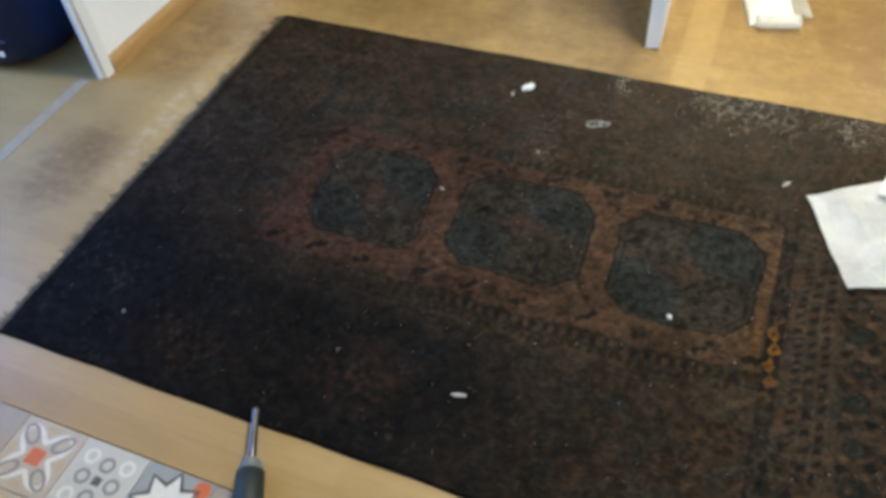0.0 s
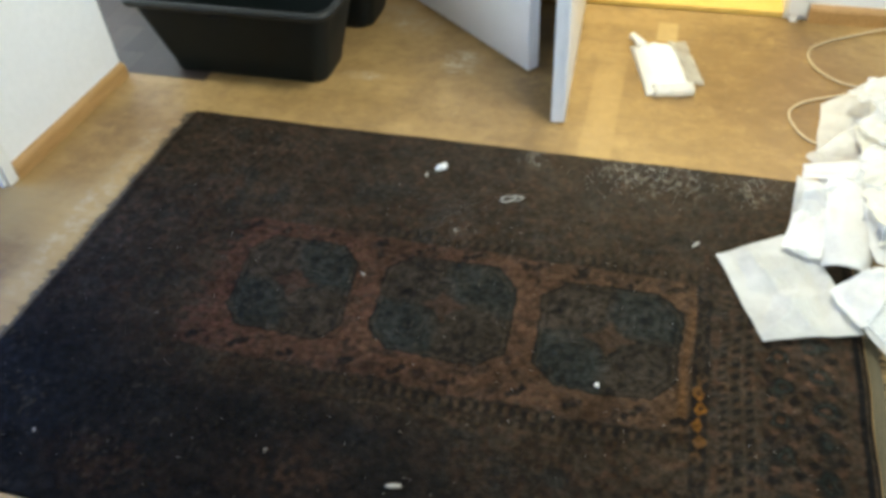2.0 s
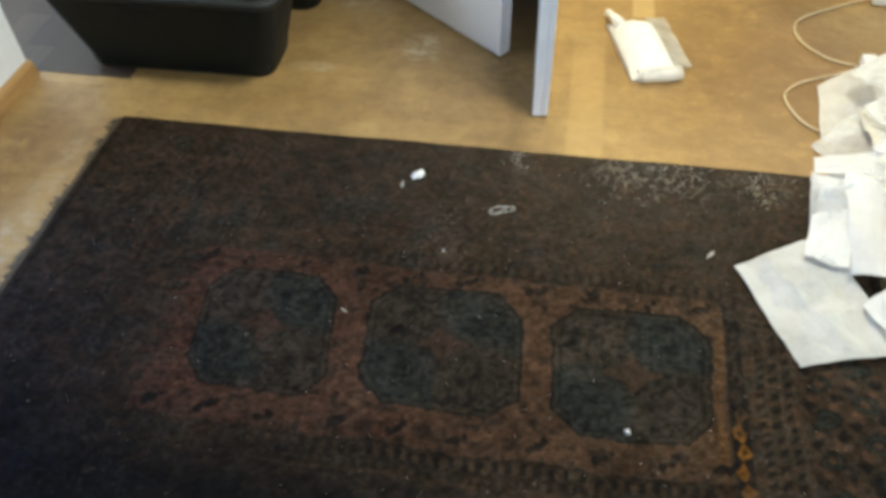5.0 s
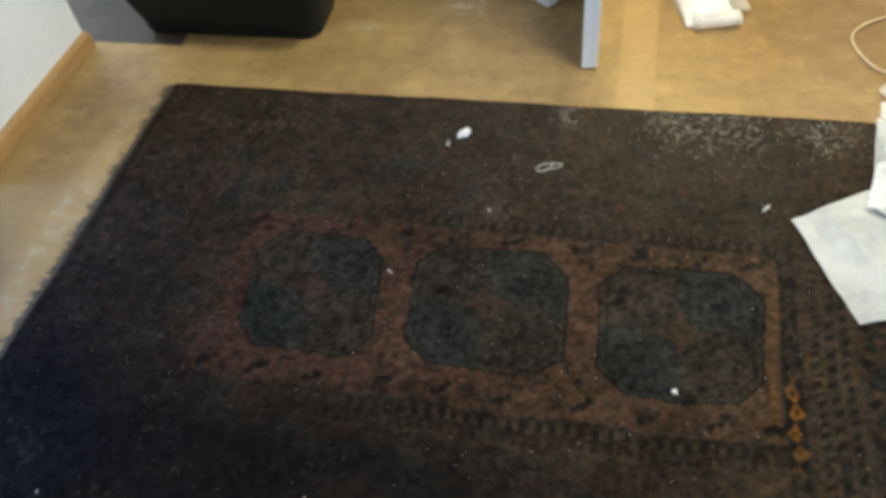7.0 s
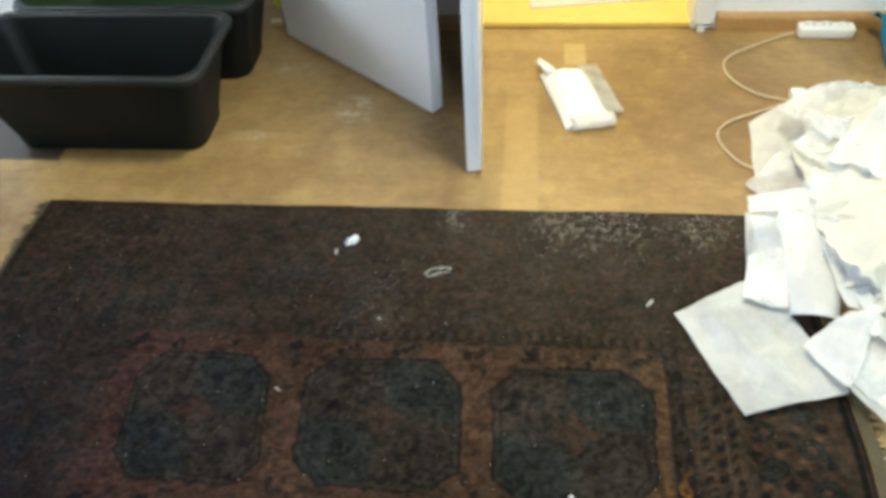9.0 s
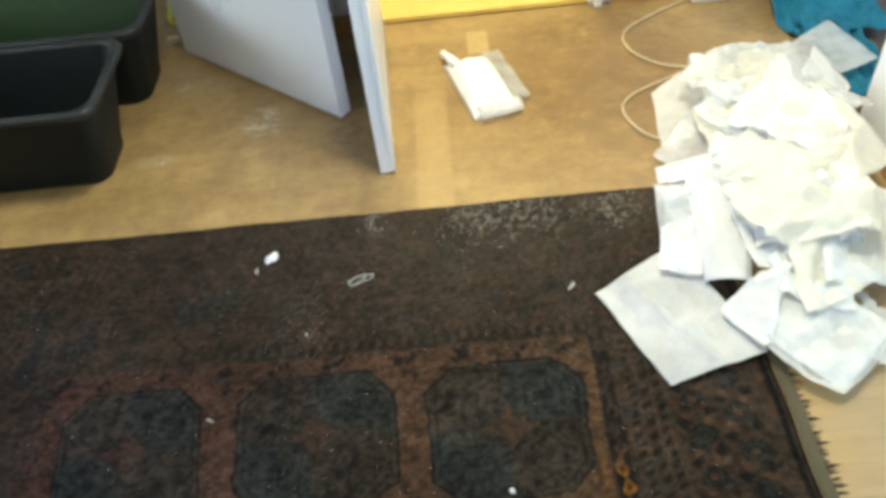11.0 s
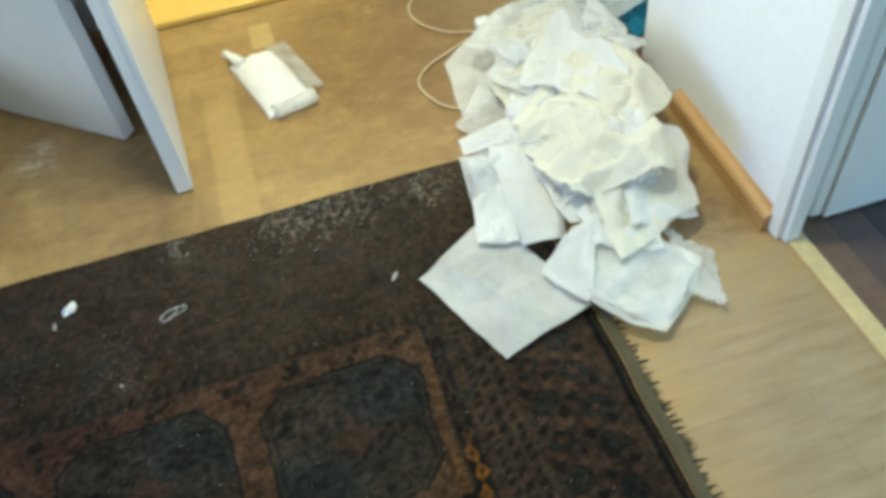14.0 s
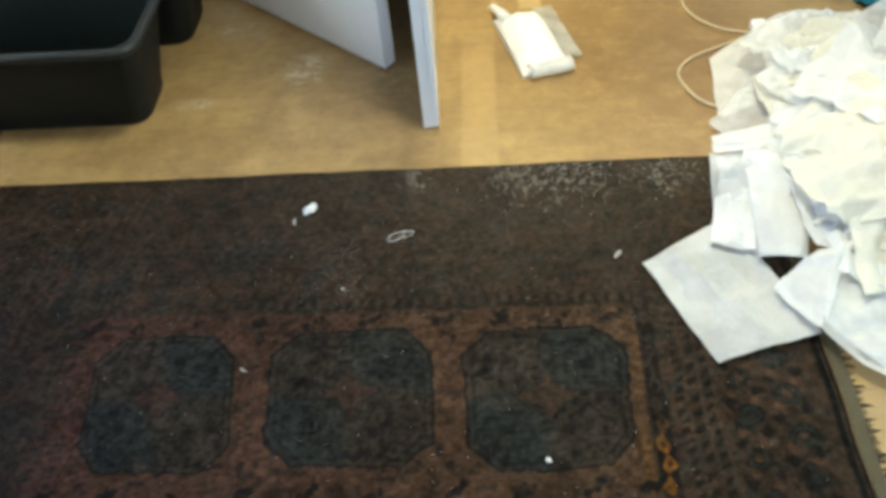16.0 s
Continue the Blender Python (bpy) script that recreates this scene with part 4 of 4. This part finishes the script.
def fleece(corners, material, label, seed, lift=0.0, amp=0.03, n=40, ragged=0.0, drape=True, name="fleece_sheet", crease=1.0, wave=1.0, curve=0.0):
    """A crumpled sheet between four corners, draped over the heap, with sharp creases and straight cut edges."""
    a, b, c, d = [Vector(q) for q in corners]
    sd = Vector((seed * 3.7, seed * 1.3, seed * 5.1))
    # a few straight creases, each a line across the sheet that folds it up or down
    rnd = random.Random(seed)
    lines = [(rnd.uniform(0, math.pi), rnd.uniform(-0.45, 0.45), rnd.uniform(-1, 1)) for _ in range(9)]

    def f(u, v):
        # corners drawn in, so that the outline bends
        s, t = 2 * u - 1, 2 * v - 1
        u, v = u + curve * 0.5 * (s * math.sqrt(1 - t * t / 2) - s), v + curve * 0.5 * (t * math.sqrt(1 - s * s / 2) - t)
        uu, vv = u + 0.018 * wave * noise.noise((v * 4, seed, 1)), v + 0.018 * wave * noise.noise((u * 4, seed, 2))
        p = (a * (1 - uu) + b * uu) * (1 - vv) + (d * (1 - uu) + c * uu) * vv
        q = Vector((p.x, p.y, 0))
        fold = 0.35 * noise.noise(q * 7 + sd) + 0.40 * max(0, ridge(q + sd, 6.0) - 0.5) + 0.16 * noise.noise(q * 32 + sd) + 0.10 * max(0, ridge(q - sd, 17) - 0.6)
        for ang, off, k in lines:
            t = (uu - 0.5) * math.cos(ang) + (vv - 0.5) * math.sin(ang) - off
            fold += crease * k * 0.5 * max(0.0, 0.16 - abs(t)) / 0.16
        calm = min(1.0, 0.3 + 5 * min(u, v, 1 - u, 1 - v)) if wave < 1 else 1.0
        z = p.z + lift + amp * calm * fold + (heap_height(p.x, p.y) if drape else 0)
        base = 0.0165 if p.x < 1.92 and p.y < 1.3 else 0.004
        side = Vector((noise.noise(q * 9 + sd * 2), noise.noise(q * 9 - sd), 0)) * 0.008 * wave
        x = min(p.x + side.x, X_RIGHT - 0.006) if 0.80 < p.y < 1.52 else p.x + side.x
        return Vector((x, p.y + side.y, max(base, z)))

    def keep(u, v):
        e = min(u, v, 1 - u, 1 - v)
        return e > ragged * (0.5 + 0.5 * noise.noise((u * 17, v * 17, seed)))
    ob = part(name, grid_mesh(f, n, n, keep if ragged else None), material, None, "", True)
    thick(ob, 0.0006)
    return tagged(ob, label, "sheet", "heap of fleece sheets" if name == "fleece_sheet" else "")


W, S, C = M_FLEECE, M_SHEER, M_CREAMY
fleece(((1.866, 1.660, 0.01), (2.02, 1.780, 0.01), (2.16, 1.50, 0.02), (1.838, 1.418, 0.01)), M_THIN, "thin white fleece sheet lying flat over the flex", 1, 0, 0.02, wave=0.5, crease=0.7)
fleece(((2.02, 1.775, 0.02), (2.28, 1.790, 0.02), (2.34, 1.52, 0.02), (2.00, 1.46, 0.02)), W, "crumpled white fleece sheet at the back of the heap", 2, 0.02, 0.035, 52, wave=1.6, curve=0.1)
fleece(((2.224, 1.721, 0.07), (2.422, 1.872, 0.07), (2.472, 1.65, 0.07), (2.28, 1.554, 0.08)), S, "sheer white fleece flap lying over the teal cloth", 3, 0.0, 0.02, drape=False, crease=0.5, wave=0.3)
fleece(((1.81, 1.40, 0.01), (1.93, 1.52, 0.02), (2.05, 1.40, 0.02), (1.90, 1.26, 0.01)), S, "sheer white fleece corner on the floor", 4, 0, 0.015)
fleece(((1.788, 1.302, 0.050), (2.00, 1.300, 0.10), (2.00, 1.205, 0.10), (1.784, 1.246, 0.045)), W, "folded white fleece strip across the rug's edge", 5, 0.012, 0.016, 44, drape=False, crease=0.7, wave=0.5, curve=0.05)
fleece(((1.79, 1.27, 0.01), (1.99, 1.24, 0.03), (1.98, 1.06, 0.04), (1.795, 1.10, 0.015)), S, "wrinkled sheer fleece over the rug's corner", 6, 0.01, 0.04)
fleece(((1.586, 0.956, 0.018), (1.690, 0.698, 0.022), (1.894, 0.755, 0.032), (1.785, 1.070, 0.035)), M_THIN, "thin white fleece sheet spread over the rug", 7, 0, 0.030, 72, drape=False, crease=0.8, wave=0.25)
fleece(((1.880, 0.748, 0.045), (2.000, 0.628, 0.030), (2.168, 0.775, 0.036), (1.988, 0.935, 0.060)), M_THIN, "white fleece sheet with a torn edge", 8, 0, 0.022, 60, drape=False, crease=0.5, wave=1.0, curve=0.35)
fleece(((1.888, 0.756, 0.054), (1.998, 0.645, 0.040), (2.148, 0.780, 0.044), (1.995, 0.955, 0.078)), S, "sheer fleece sheet lying in a shallow fold", 41, 0, 0.022, 40, drape=False, crease=0.7, wave=2.0, curve=0.3)
fleece(((2.120, 0.925, 0.03), (2.210, 0.800, 0.012), (2.152, 0.648, 0.008), (2.060, 0.700, 0.035)), S, "frayed sheer fleece edge hanging to the floor", 9, 0, 0.02, 44, 0.20, drape=False)
fleece(((1.90, 1.25, 0.05), (2.20, 1.45, 0.06), (2.28, 1.15, 0.04), (2.05, 0.95, 0.04)), C, "creamy white fleece bunched on top of the heap", 10, 0.03, 0.042, crease=0.7, wave=2.0, curve=0.15)
fleece(((2.02, 1.60, 0.03), (2.29, 1.60, 0.03), (2.29, 1.22, 0.03), (2.05, 1.18, 0.04)), W, "bunched white fleece sheet against the wall", 11, 0.03, 0.042, crease=0.7, wave=2.0, curve=0.15)
fleece(((1.92, 1.50, 0.02), (2.22, 1.56, 0.05), (2.22, 1.22, 0.05), (1.95, 1.15, 0.03)), C, "creamy white fleece sheet with soft folds", 12, 0.02, 0.035, crease=0.7, wave=2.0, curve=0.15)
fleece(((2.10, 1.15, 0.03), (2.26, 1.10, 0.0), (2.20, 0.88, 0.0), (2.03, 0.86, 0.04)), W, "white fleece rolled at the heap's edge", 13, 0.02, 0.035, crease=0.7, wave=2.0, curve=0.15)
fleece(((1.98, 1.02, 0.05), (2.20, 1.05, 0.02), (2.21, 0.90, 0.01), (1.98, 0.80, 0.05)), C, "creamy white fleece fold at the front of the heap", 14, 0.02, 0.028, crease=0.7, wave=2.0, curve=0.15)
fleece(((2.19, 1.50, 0.11), (2.29, 1.655, 0.13), (2.33, 1.50, 0.09), (2.26, 1.38, 0.09)), W, "upright pointed white fleece corner", 15, 0, 0.02, 20, drape=False)
fleece(((1.93, 1.10, 0.06), (2.16, 1.18, 0.06), (2.14, 0.94, 0.06), (1.94, 0.96, 0.05)), W, "white fleece sheet with soft creases", 16, 0.01, 0.045, wave=2.0, curve=0.15)

# smaller torn pieces lying anyhow over the heap
rnd = random.Random(23)
for k in range(13):
    cx, cy = rnd.uniform(2.00, 2.19), rnd.uniform(1.02, 1.68)
    ang, w, h = rnd.uniform(0, 6.28), rnd.uniform(0.20, 0.34), rnd.uniform(0.16, 0.26)
    ux, uy = Vector((math.cos(ang), math.sin(ang), rnd.uniform(-0.12, 0.12))), Vector((-math.sin(ang), math.cos(ang), rnd.uniform(-0.15, 0.15)))
    o = Vector((cx, cy, 0.045 + 0.002 * k))
    quad = [o + ux * (sx * w / 2 * rnd.uniform(0.7, 1.15)) + uy * (sy * h / 2 * rnd.uniform(0.7, 1.15)) for sx, sy in ((-1, 1), (1, 1), (1, -1), (-1, -1))]
    fleece(quad, (S, S, C, S)[k % 4], ("sheer torn fleece piece in the heap", "sheer torn fleece piece in the heap", "creamy torn fleece piece in the heap", "sheer torn fleece piece in the heap")[k % 4], 60 + k, 0, 0.036, 40, crease=1.1, wave=2.2, curve=0.12)


def arch_sheet(back, front, w0, w1, rise, seed, label, material=M_FLEECE):
    """A sheet that bulges up along its front edge, open beneath."""
    a, b = Vector(back), Vector(front)
    d = (b - a).normalized()
    side = d.cross(Vector((0, 0, 1))).normalized()

    def f(u, v):
        w = w0 + (w1 - w0) * v
        up = rise * v * v * math.sin(math.pi * u) ** 0.8 + 0.012 * noise.noise((u * 4, v * 4, seed)) * (1 - 0.6 * v)
        return a + (b - a) * (v + 0.10 * math.sin(math.pi * u) * v) + side * ((0.5 - u) * w * (1 + 0.05 * noise.noise((v * 5, seed, 3)))) + Vector((0, 0, up))
    ob = part("fleece_sheet", grid_mesh(f, 30, 24), material, None, "", True)
    thick(ob, 0.0008)
    return tagged(ob, label, "sheet", "heap of fleece sheets")


arch_sheet((1.850, 1.20, 0.080), (1.785, 0.985, 0.028), 0.17, 0.085, 0.030, 1, "thin white fleece sheet arching up at its edge", M_SHEER)
arch_sheet((1.905, 1.20, 0.100), (1.866, 0.932, 0.040), 0.14, 0.100, 0.050, 2, "white fleece sheet with a raised open edge")

# fleece lying over the curled ends
fleece(((1.828, 0.850, 0.045), (1.925, 0.928, 0.078), (1.992, 0.928, 0.092), (1.888, 0.740, 0.052)), W, "white fleece rising in a soft fold", 52, 0, 0.022, 36, drape=False, crease=0.6, wave=1.5, curve=0.15)
fleece(((1.756, 1.105, 0.055), (1.842, 1.118, 0.072), (1.814, 0.944, 0.050), (1.728, 0.978, 0.045)), W, "white fleece sheet hanging smoothly over the spread one", 71, 0, 0.014, 34, drape=False, crease=0.4, wave=1.0, curve=0.2)
fleece(((1.96, 1.36, 0.06), (2.20, 1.60, 0.06), (2.27, 1.24, 0.05), (2.08, 1.13, 0.06)), W, "large smooth white fleece sheet over the heap", 72, 0.035, 0.050, 60, crease=1.2, wave=2.5, curve=0.2)
fleece(((1.90, 1.22, 0.05), (2.20, 1.25, 0.05), (2.17, 0.93, 0.05), (1.93, 0.96, 0.06)), C, "large creamy fleece sheet over the heap's front", 73, 0.04, 0.050, 60, crease=1.2, wave=2.5, curve=0.2)

fleece(((1.79, 1.25, 0.045), (1.99, 1.27, 0.08), (1.97, 1.11, 0.09), (1.765, 1.11, 0.05)), S, "sheer rumpled fleece sheet over the raised edges", 55, 0, 0.035, 44, drape=False, crease=1.2, wave=1.5, curve=0.1)
fleece(((1.90, 1.13, 0.095), (2.06, 1.13, 0.105), (2.06, 0.90, 0.085), (1.925, 0.935, 0.075)), W, "white fleece sheet sloping to the front of the heap", 58, 0, 0.028, 44, drape=False, crease=0.9, wave=1.2, curve=0.1)
fleece(((1.94, 1.05, 0.09), (2.10, 1.02, 0.09), (2.08, 0.80, 0.06), (1.94, 0.86, 0.075)), W, "soft white fleece lobe at the front of the heap", 56, 0, 0.03, 34, drape=False, wave=2.0, curve=0.15)

# teal cloth
fleece(((2.30, 2.165, 0.02), (2.64, 2.165, 0.03), (2.60, 1.83, 0.02), (2.335, 1.87, 0.02)), M_TEAL, "crumpled teal cloth on the floor by the wall corner", 21, 0.02, 0.09, 46, drape=False, name="teal_cloth", crease=1.2)
ob = fleece(((2.34, 1.93, 0.02), (2.52, 2.02, 0.02), (2.50, 1.56, 0.02), (2.385, 1.55, 0.015)), M_TEAL, "crumpled teal cloth under the white sheets", 22, 0.015, 0.045, 36, drape=False, name="teal_cloth", crease=1.2)


# ---- things in the other rooms ----
def bag():
    b = empty("duffel_bag", (-0.775, 0.975, 0))
    rings = []
    for z, k in ((0.0, 0.55), (0.006, 0.72), (0.03, 0.88), (0.09, 0.98), (0.2, 1.0), (0.34, 0.95), (0.43, 0.80), (0.48, 0.5), (0.495, 0.15)):
        rings.append([(-0.775 + 0.235 * k * math.copysign(abs(math.cos(t)) ** 0.75, math.cos(t)) * (1 + 0.05 * noise.noise((t, z * 9, 0))),
                       0.975 + 0.225 * k * math.copysign(abs(math.sin(t)) ** 0.75, math.sin(t)) * (1 + 0.05 * noise.noise((t, z * 9, 5))), z)
                      for t in (2 * math.pi * i / 40 for i in range(40))])
    part("body", loft(rings), M_NAVY, b, "", True)
    part("label_bar", box((-0.665, 0.752, 0.085), (-0.615, 0.760, 0.100), 0.002, pose(0, 0, 0)), M_PLASTIC, b, "pale woven label")
    part("seam", rod([(-0.955, 0.767, 0.13), (-0.775, 0.745, 0.13), (-0.595, 0.767, 0.13)], 0.004, 6), M_NAVY, b)
    for x in (-0.845, -0.705):
        part("strap", rod(smooth_line([(x, 0.80, 0.30), (x, 0.85, 0.45), (x, 0.98, 0.56), (x, 1.12, 0.44)]), 0.011, 8), M_NAVY, b)
    return tagged(b, "dark navy nylon bag standing on the floor beyond the doorway", "bag")


bag()
tagged(part("cardboard_strip", box((-0.10, -0.03, 0), (0.10, 0.03, 0.012), 0.002, pose(-0.80, 2.00, 0.004, 0, 0, 40)), M_PURPLE), "dark purple cardboard strip on the floor", "cardboard")
fleece(((-0.92, 2.06, 0.016), (-0.74, 2.17, 0.024), (-0.64, 2.12, 0.016), (-0.82, 2.00, 0.022)), M_SHEER, "crumpled white film lying on the cardboard strip", 31, 0, 0.05, 22, drape=False, name="film_scrap")
tagged(part("bath_mat", box((0, 0, 0.0), (0.62, 0.42, 0.012), 0.004, pose(1.262, 2.327, 0.0105, 0, 0, 8)), M_FLEECE), "white bath mat lying askew on the yellow floor", "mat")


# ---- power tool on the tiles ----
def driver():
    d = empty("power_screwdriver", (0.70, -0.11, 0))
    m = Matrix.Translation((0.656, 0.016, 0.034)) @ pose(0, 0, 0, 0, 0, -63.5)   # +x runs back along the tool

    def turned(profile):
        bm = rod([(x, 0, 0) for x, _ in profile], 0, 20, [0.88 * r for _, r in profile])
        bmesh.ops.transform(bm, matrix=m, verts=bm.verts)
        return bm
    part("bit", turned([(0, 0.005), (0.004, 0.0072), (0.03, 0.0068), (0.031, 0.0080), (0.055, 0.0080), (0.056, 0.0070)]), M_STEEL, d, "steel screwdriver bit")
    part("bit_holder", turned([(0.050, 0.0085), (0.052, 0.0095), (0.105, 0.0095), (0.112, 0.0085)]), M_STEEL, d, "", True)
    part("collar", turned([(0.108, 0.016), (0.111, 0.022), (0.126, 0.0255), (0.132, 0.0255)]), M_COLLAR, d, "grey collar", True)
    part("body", turned([(0.130, 0.024), (0.134, 0.030), (0.19, 0.031), (0.21, 0.034), (0.30, 0.034), (0.33, 0.030), (0.34, 0.020)]), M_TOOL, d, "dark grip body", True)
    part("switch", box((0.175, -0.036, -0.008), (0.20, -0.028, 0.008), 0.003, m), M_COLLAR, d)
    return tagged(d, "dark power screwdriver with a steel bit, lying on the tiles", "tool")


driver()


# ---- floor boards ----
def boards():
    """Laminate boards in rows along the hallway, fine joints between them."""
    w, length, top = 0.195, 1.26, 0.0
    kinds = {}
    y, row = Y_TILE + 0.001, 0
    while y < Y_FAR - 0.002:
        ww = min(w, Y_FAR - 0.001 - y)
        x = -1.55 - (row * 0.47) % 0.9
        while x < 2.37:
            x0, x1 = max(x, -1.55), min(x + length, 2.372)
            if x1 - x0 > 0.02:
                key = (round(x1 - x0, 3), round(ww, 3))
                if key not in kinds:
                    kinds[key] = finish(box((0, 0, -0.008), (x1 - x0 - 0.0002, ww - 0.0002, 0.0), 0.0004, segments=1), "plank", M_LAM)
                ob = new("plank", kinds[key])
                ob.location = (x0, y, top)
                ob.parent = floor
            x += length
        y += w
        row += 1


boards()


def red_floor():
    """Boards of the adjoining room, along its doorway."""
    kinds = {}
    x, row = 2.403, 0
    while x < 3.4:
        w = 0.068 if row == 0 else 0.083
        y = -1.0 + (row * 0.31) % 0.55
        lens = (3.3,) if row == 0 else (0.42, 0.30, 0.55, 0.36, 0.48, 0.40, 0.52, 0.3)
        for length in lens:
            y0, y1 = max(y, -1.0), min(y + length, 2.205)
            if y1 - y0 > 0.03:
                key = (row == 0, round(y1 - y0, 3))
                if key not in kinds:
                    kinds[key] = finish(box((0, 0, -0.008), (w - 0.0004, y1 - y0 - 0.0004, 0.0), 0.0005, segments=1), "plank", M_BROWNBOARD if row == 0 else M_REDBOARD)
                ob = new("plank", kinds[key])
                ob.location = (x, y0, -0.001)
                ob.parent = floor_red
            y += length
        x += w
        row += 1


red_floor()


def alcove_floor():
    """Dull brown boards beyond the partition."""
    kinds = {}
    for row in range(14):
        x = -0.062 - (row + 1) * 0.098
        y = 1.472 - (row * 0.23) % 0.4
        for length in (0.42, 0.36, 0.5, 0.40):
            y0, y1 = max(y, 1.472), min(y + length, 2.212)
            if y1 - y0 > 0.03:
                key = round(y1 - y0, 3)
                if key not in kinds:
                    kinds[key] = finish(box((0, 0, -0.006), (0.0976, y1 - y0 - 0.0004, 0.0), 0.0005, segments=1), "plank", M_ALCOVE)
                ob = new("plank", kinds[key])
                ob.location = (x, y0, 0.0015)
                ob.parent = floor_alcove
            y += length


alcove_floor()


# ---- patchwork tiles ----
def glaze(name, color):
    return simple(name, color, 0.35, 0.07, 50, 0.05)


G_BASE = [glaze("tile_cream", (0.46, 0.39, 0.32)), glaze("tile_pale_grey", (0.50, 0.49, 0.45)), glaze("tile_taupe", (0.36, 0.30, 0.24)), glaze("tile_blue_grey", (0.30, 0.31, 0.31))]
G_WHITE, G_GREY, G_DARK = glaze("glaze_white", (0.68, 0.66, 0.61)), glaze("glaze_grey", (0.24, 0.22, 0.21)), glaze("glaze_dark", (0.10, 0.085, 0.08))
G_ORANGE, G_TAN = glaze("glaze_orange", (0.55, 0.14, 0.05)), glaze("glaze_tan", (0.46, 0.36, 0.23))


def flat_shape(points, z0, z1):
    return loft([[(x, y, z0) for x, y in points], [(x, y, z1) for x, y in points]])


def ribbon(points, w, z0, z1):
    """A closed band of width w along a loop of points."""
    n = len(points)
    out, inn = [], []
    for i in range(n):
        (ax, ay), (bx, by), (cx, cy) = points[i - 1], points[i], points[(i + 1) % n]
        tx, ty = cx - ax, cy - ay
        k = math.hypot(tx, ty) or 1
        nx, ny = -ty / k, tx / k
        out.append((bx + nx * w / 2, by + ny * w / 2))
        inn.append((bx - nx * w / 2, by - ny * w / 2))
    rings = [[(x, y, z0) for x, y in out], [(x, y, z1) for x, y in out], [(x, y, z1) for x, y in inn], [(x, y, z0) for x, y in inn]]
    bm = bmesh.new()
    vs = [[bm.verts.new(p) for p in r] for r in rings]
    for a, b in zip(vs, vs[1:]):
        for i in range(n):
            j = (i + 1) % n
            bm.faces.new((a[i], a[j], b[j], b[i]))
    return bm


def polar(fn, n=64):
    return [(fn(a) * math.cos(a), fn(a) * math.sin(a)) for a in (2 * math.pi * i / n for i in range(n))]


def oval(cx, cy, rx, ry, turn, n=22):
    c, s = math.cos(turn), math.sin(turn)
    return [(cx + rx * math.cos(a) * c - ry * math.sin(a) * s, cy + rx * math.cos(a) * s + ry * math.sin(a) * c) for a in (2 * math.pi * i / n for i in range(n))]


def ornaments(kind):
    """Inlaid figures of one tile design: (name, mesh, material)."""
    z, out = 0.0, []

    def put(name, bm, mat, level):
        bmesh.ops.transform(bm, matrix=Matrix.Translation((0, 0, 0.0003 * level)), verts=bm.verts)
        out.append((name, finish(bm, name, mat)))
    if kind == 0:
        put("wave_line", ribbon(polar(lambda a: 0.052 + 0.021 * math.cos(4 * a + math.pi)), 0.010, -0.001, 0.0004), G_WHITE, 0)
        for k in range(4):
            a = math.pi / 4 + k * math.pi / 2
            put("petal", ribbon(oval(0.054 * math.cos(a), 0.054 * math.sin(a), 0.022, 0.013, a), 0.006, -0.001, 0.0004), G_GREY, 1)
            b = k * math.pi / 2
            put("corner_leaf", flat_shape(oval(0.060 * math.cos(b), 0.060 * math.sin(b), 0.008, 0.014, b), -0.001, 0.0003), G_TAN, 1)
        put("square", flat_shape([(0.017 * x, 0.017 * y) for x, y in ((-1, -1), (1, -1), (1, 1), (-1, 1))], -0.001, 0.0005), G_ORANGE, 1)
    elif kind == 1:
        for k in range(8):
            a, r = k * math.pi / 4, 0.034 if k % 2 == 0 else 0.058
            put("ring", ribbon(oval(r * math.cos(a), r * math.sin(a), 0.013, 0.013, 0), 0.0065, -0.001, 0.0004), G_GREY if k % 2 == 0 else G_WHITE, 0)
        put("square", flat_shape([(0.009 * x, 0.009 * y) for x, y in ((-1, -1), (1, -1), (1, 1), (-1, 1))], -0.001, 0.0005), G_DARK, 1)
    elif kind == 2:
        star = [(r * math.cos(a), r * math.sin(a)) for a, r in ((math.pi * i / 8, 0.070 if i % 2 == 0 else 0.044) for i in range(16))]
        put("star", flat_shape(star, -0.001, 0.0003), G_WHITE, 0)
        put("star_line", ribbon(star, 0.009, -0.001, 0.0005), G_DARK, 1)
        put("corner", flat_shape(oval(0.054, 0.054, 0.017, 0.017, 0), -0.001, 0.0003), G_ORANGE, 1)
    else:
        put("lozenge_line", ribbon([(0.05, 0), (0, 0.05), (-0.05, 0), (0, -0.05)], 0.007, -0.001, 0.0004), G_GREY, 0)
        put("dot", flat_shape(oval(0, 0, 0.016, 0.016, 0), -0.001, 0.0004), G_TAN, 0)
    return out


def tiles():
    pitch = 0.148
    body = [finish(box((-0.0732, -0.0732, -0.008), (0.0732, 0.0732, 0.0), 0.0012, segments=1), "tile", g) for g in G_BASE]
    figs = [ornaments(k) for k in range(4)]
    order = {(0, 0): 0, (1, 0): 1, (2, 0): 2, (3, 0): 3, (-1, 0): 3}
    rnd = random.Random(3)
    for i in range(-5, 14):
        for j in range(0, 6):
            k = order.get((i, j), rnd.randrange(4))
            t = new("tile", body[(0, 1, 3, 2)[k]])
            t.location = (0.283 + i * pitch, Y_TILE - 0.0745 - j * pitch, 0.0)
            t.parent = tile_bed
            if j < 2 and -2 < i < 4:
                for name, me in figs[k]:
                    f = new(name, me)
                    f.parent = t


tiles()
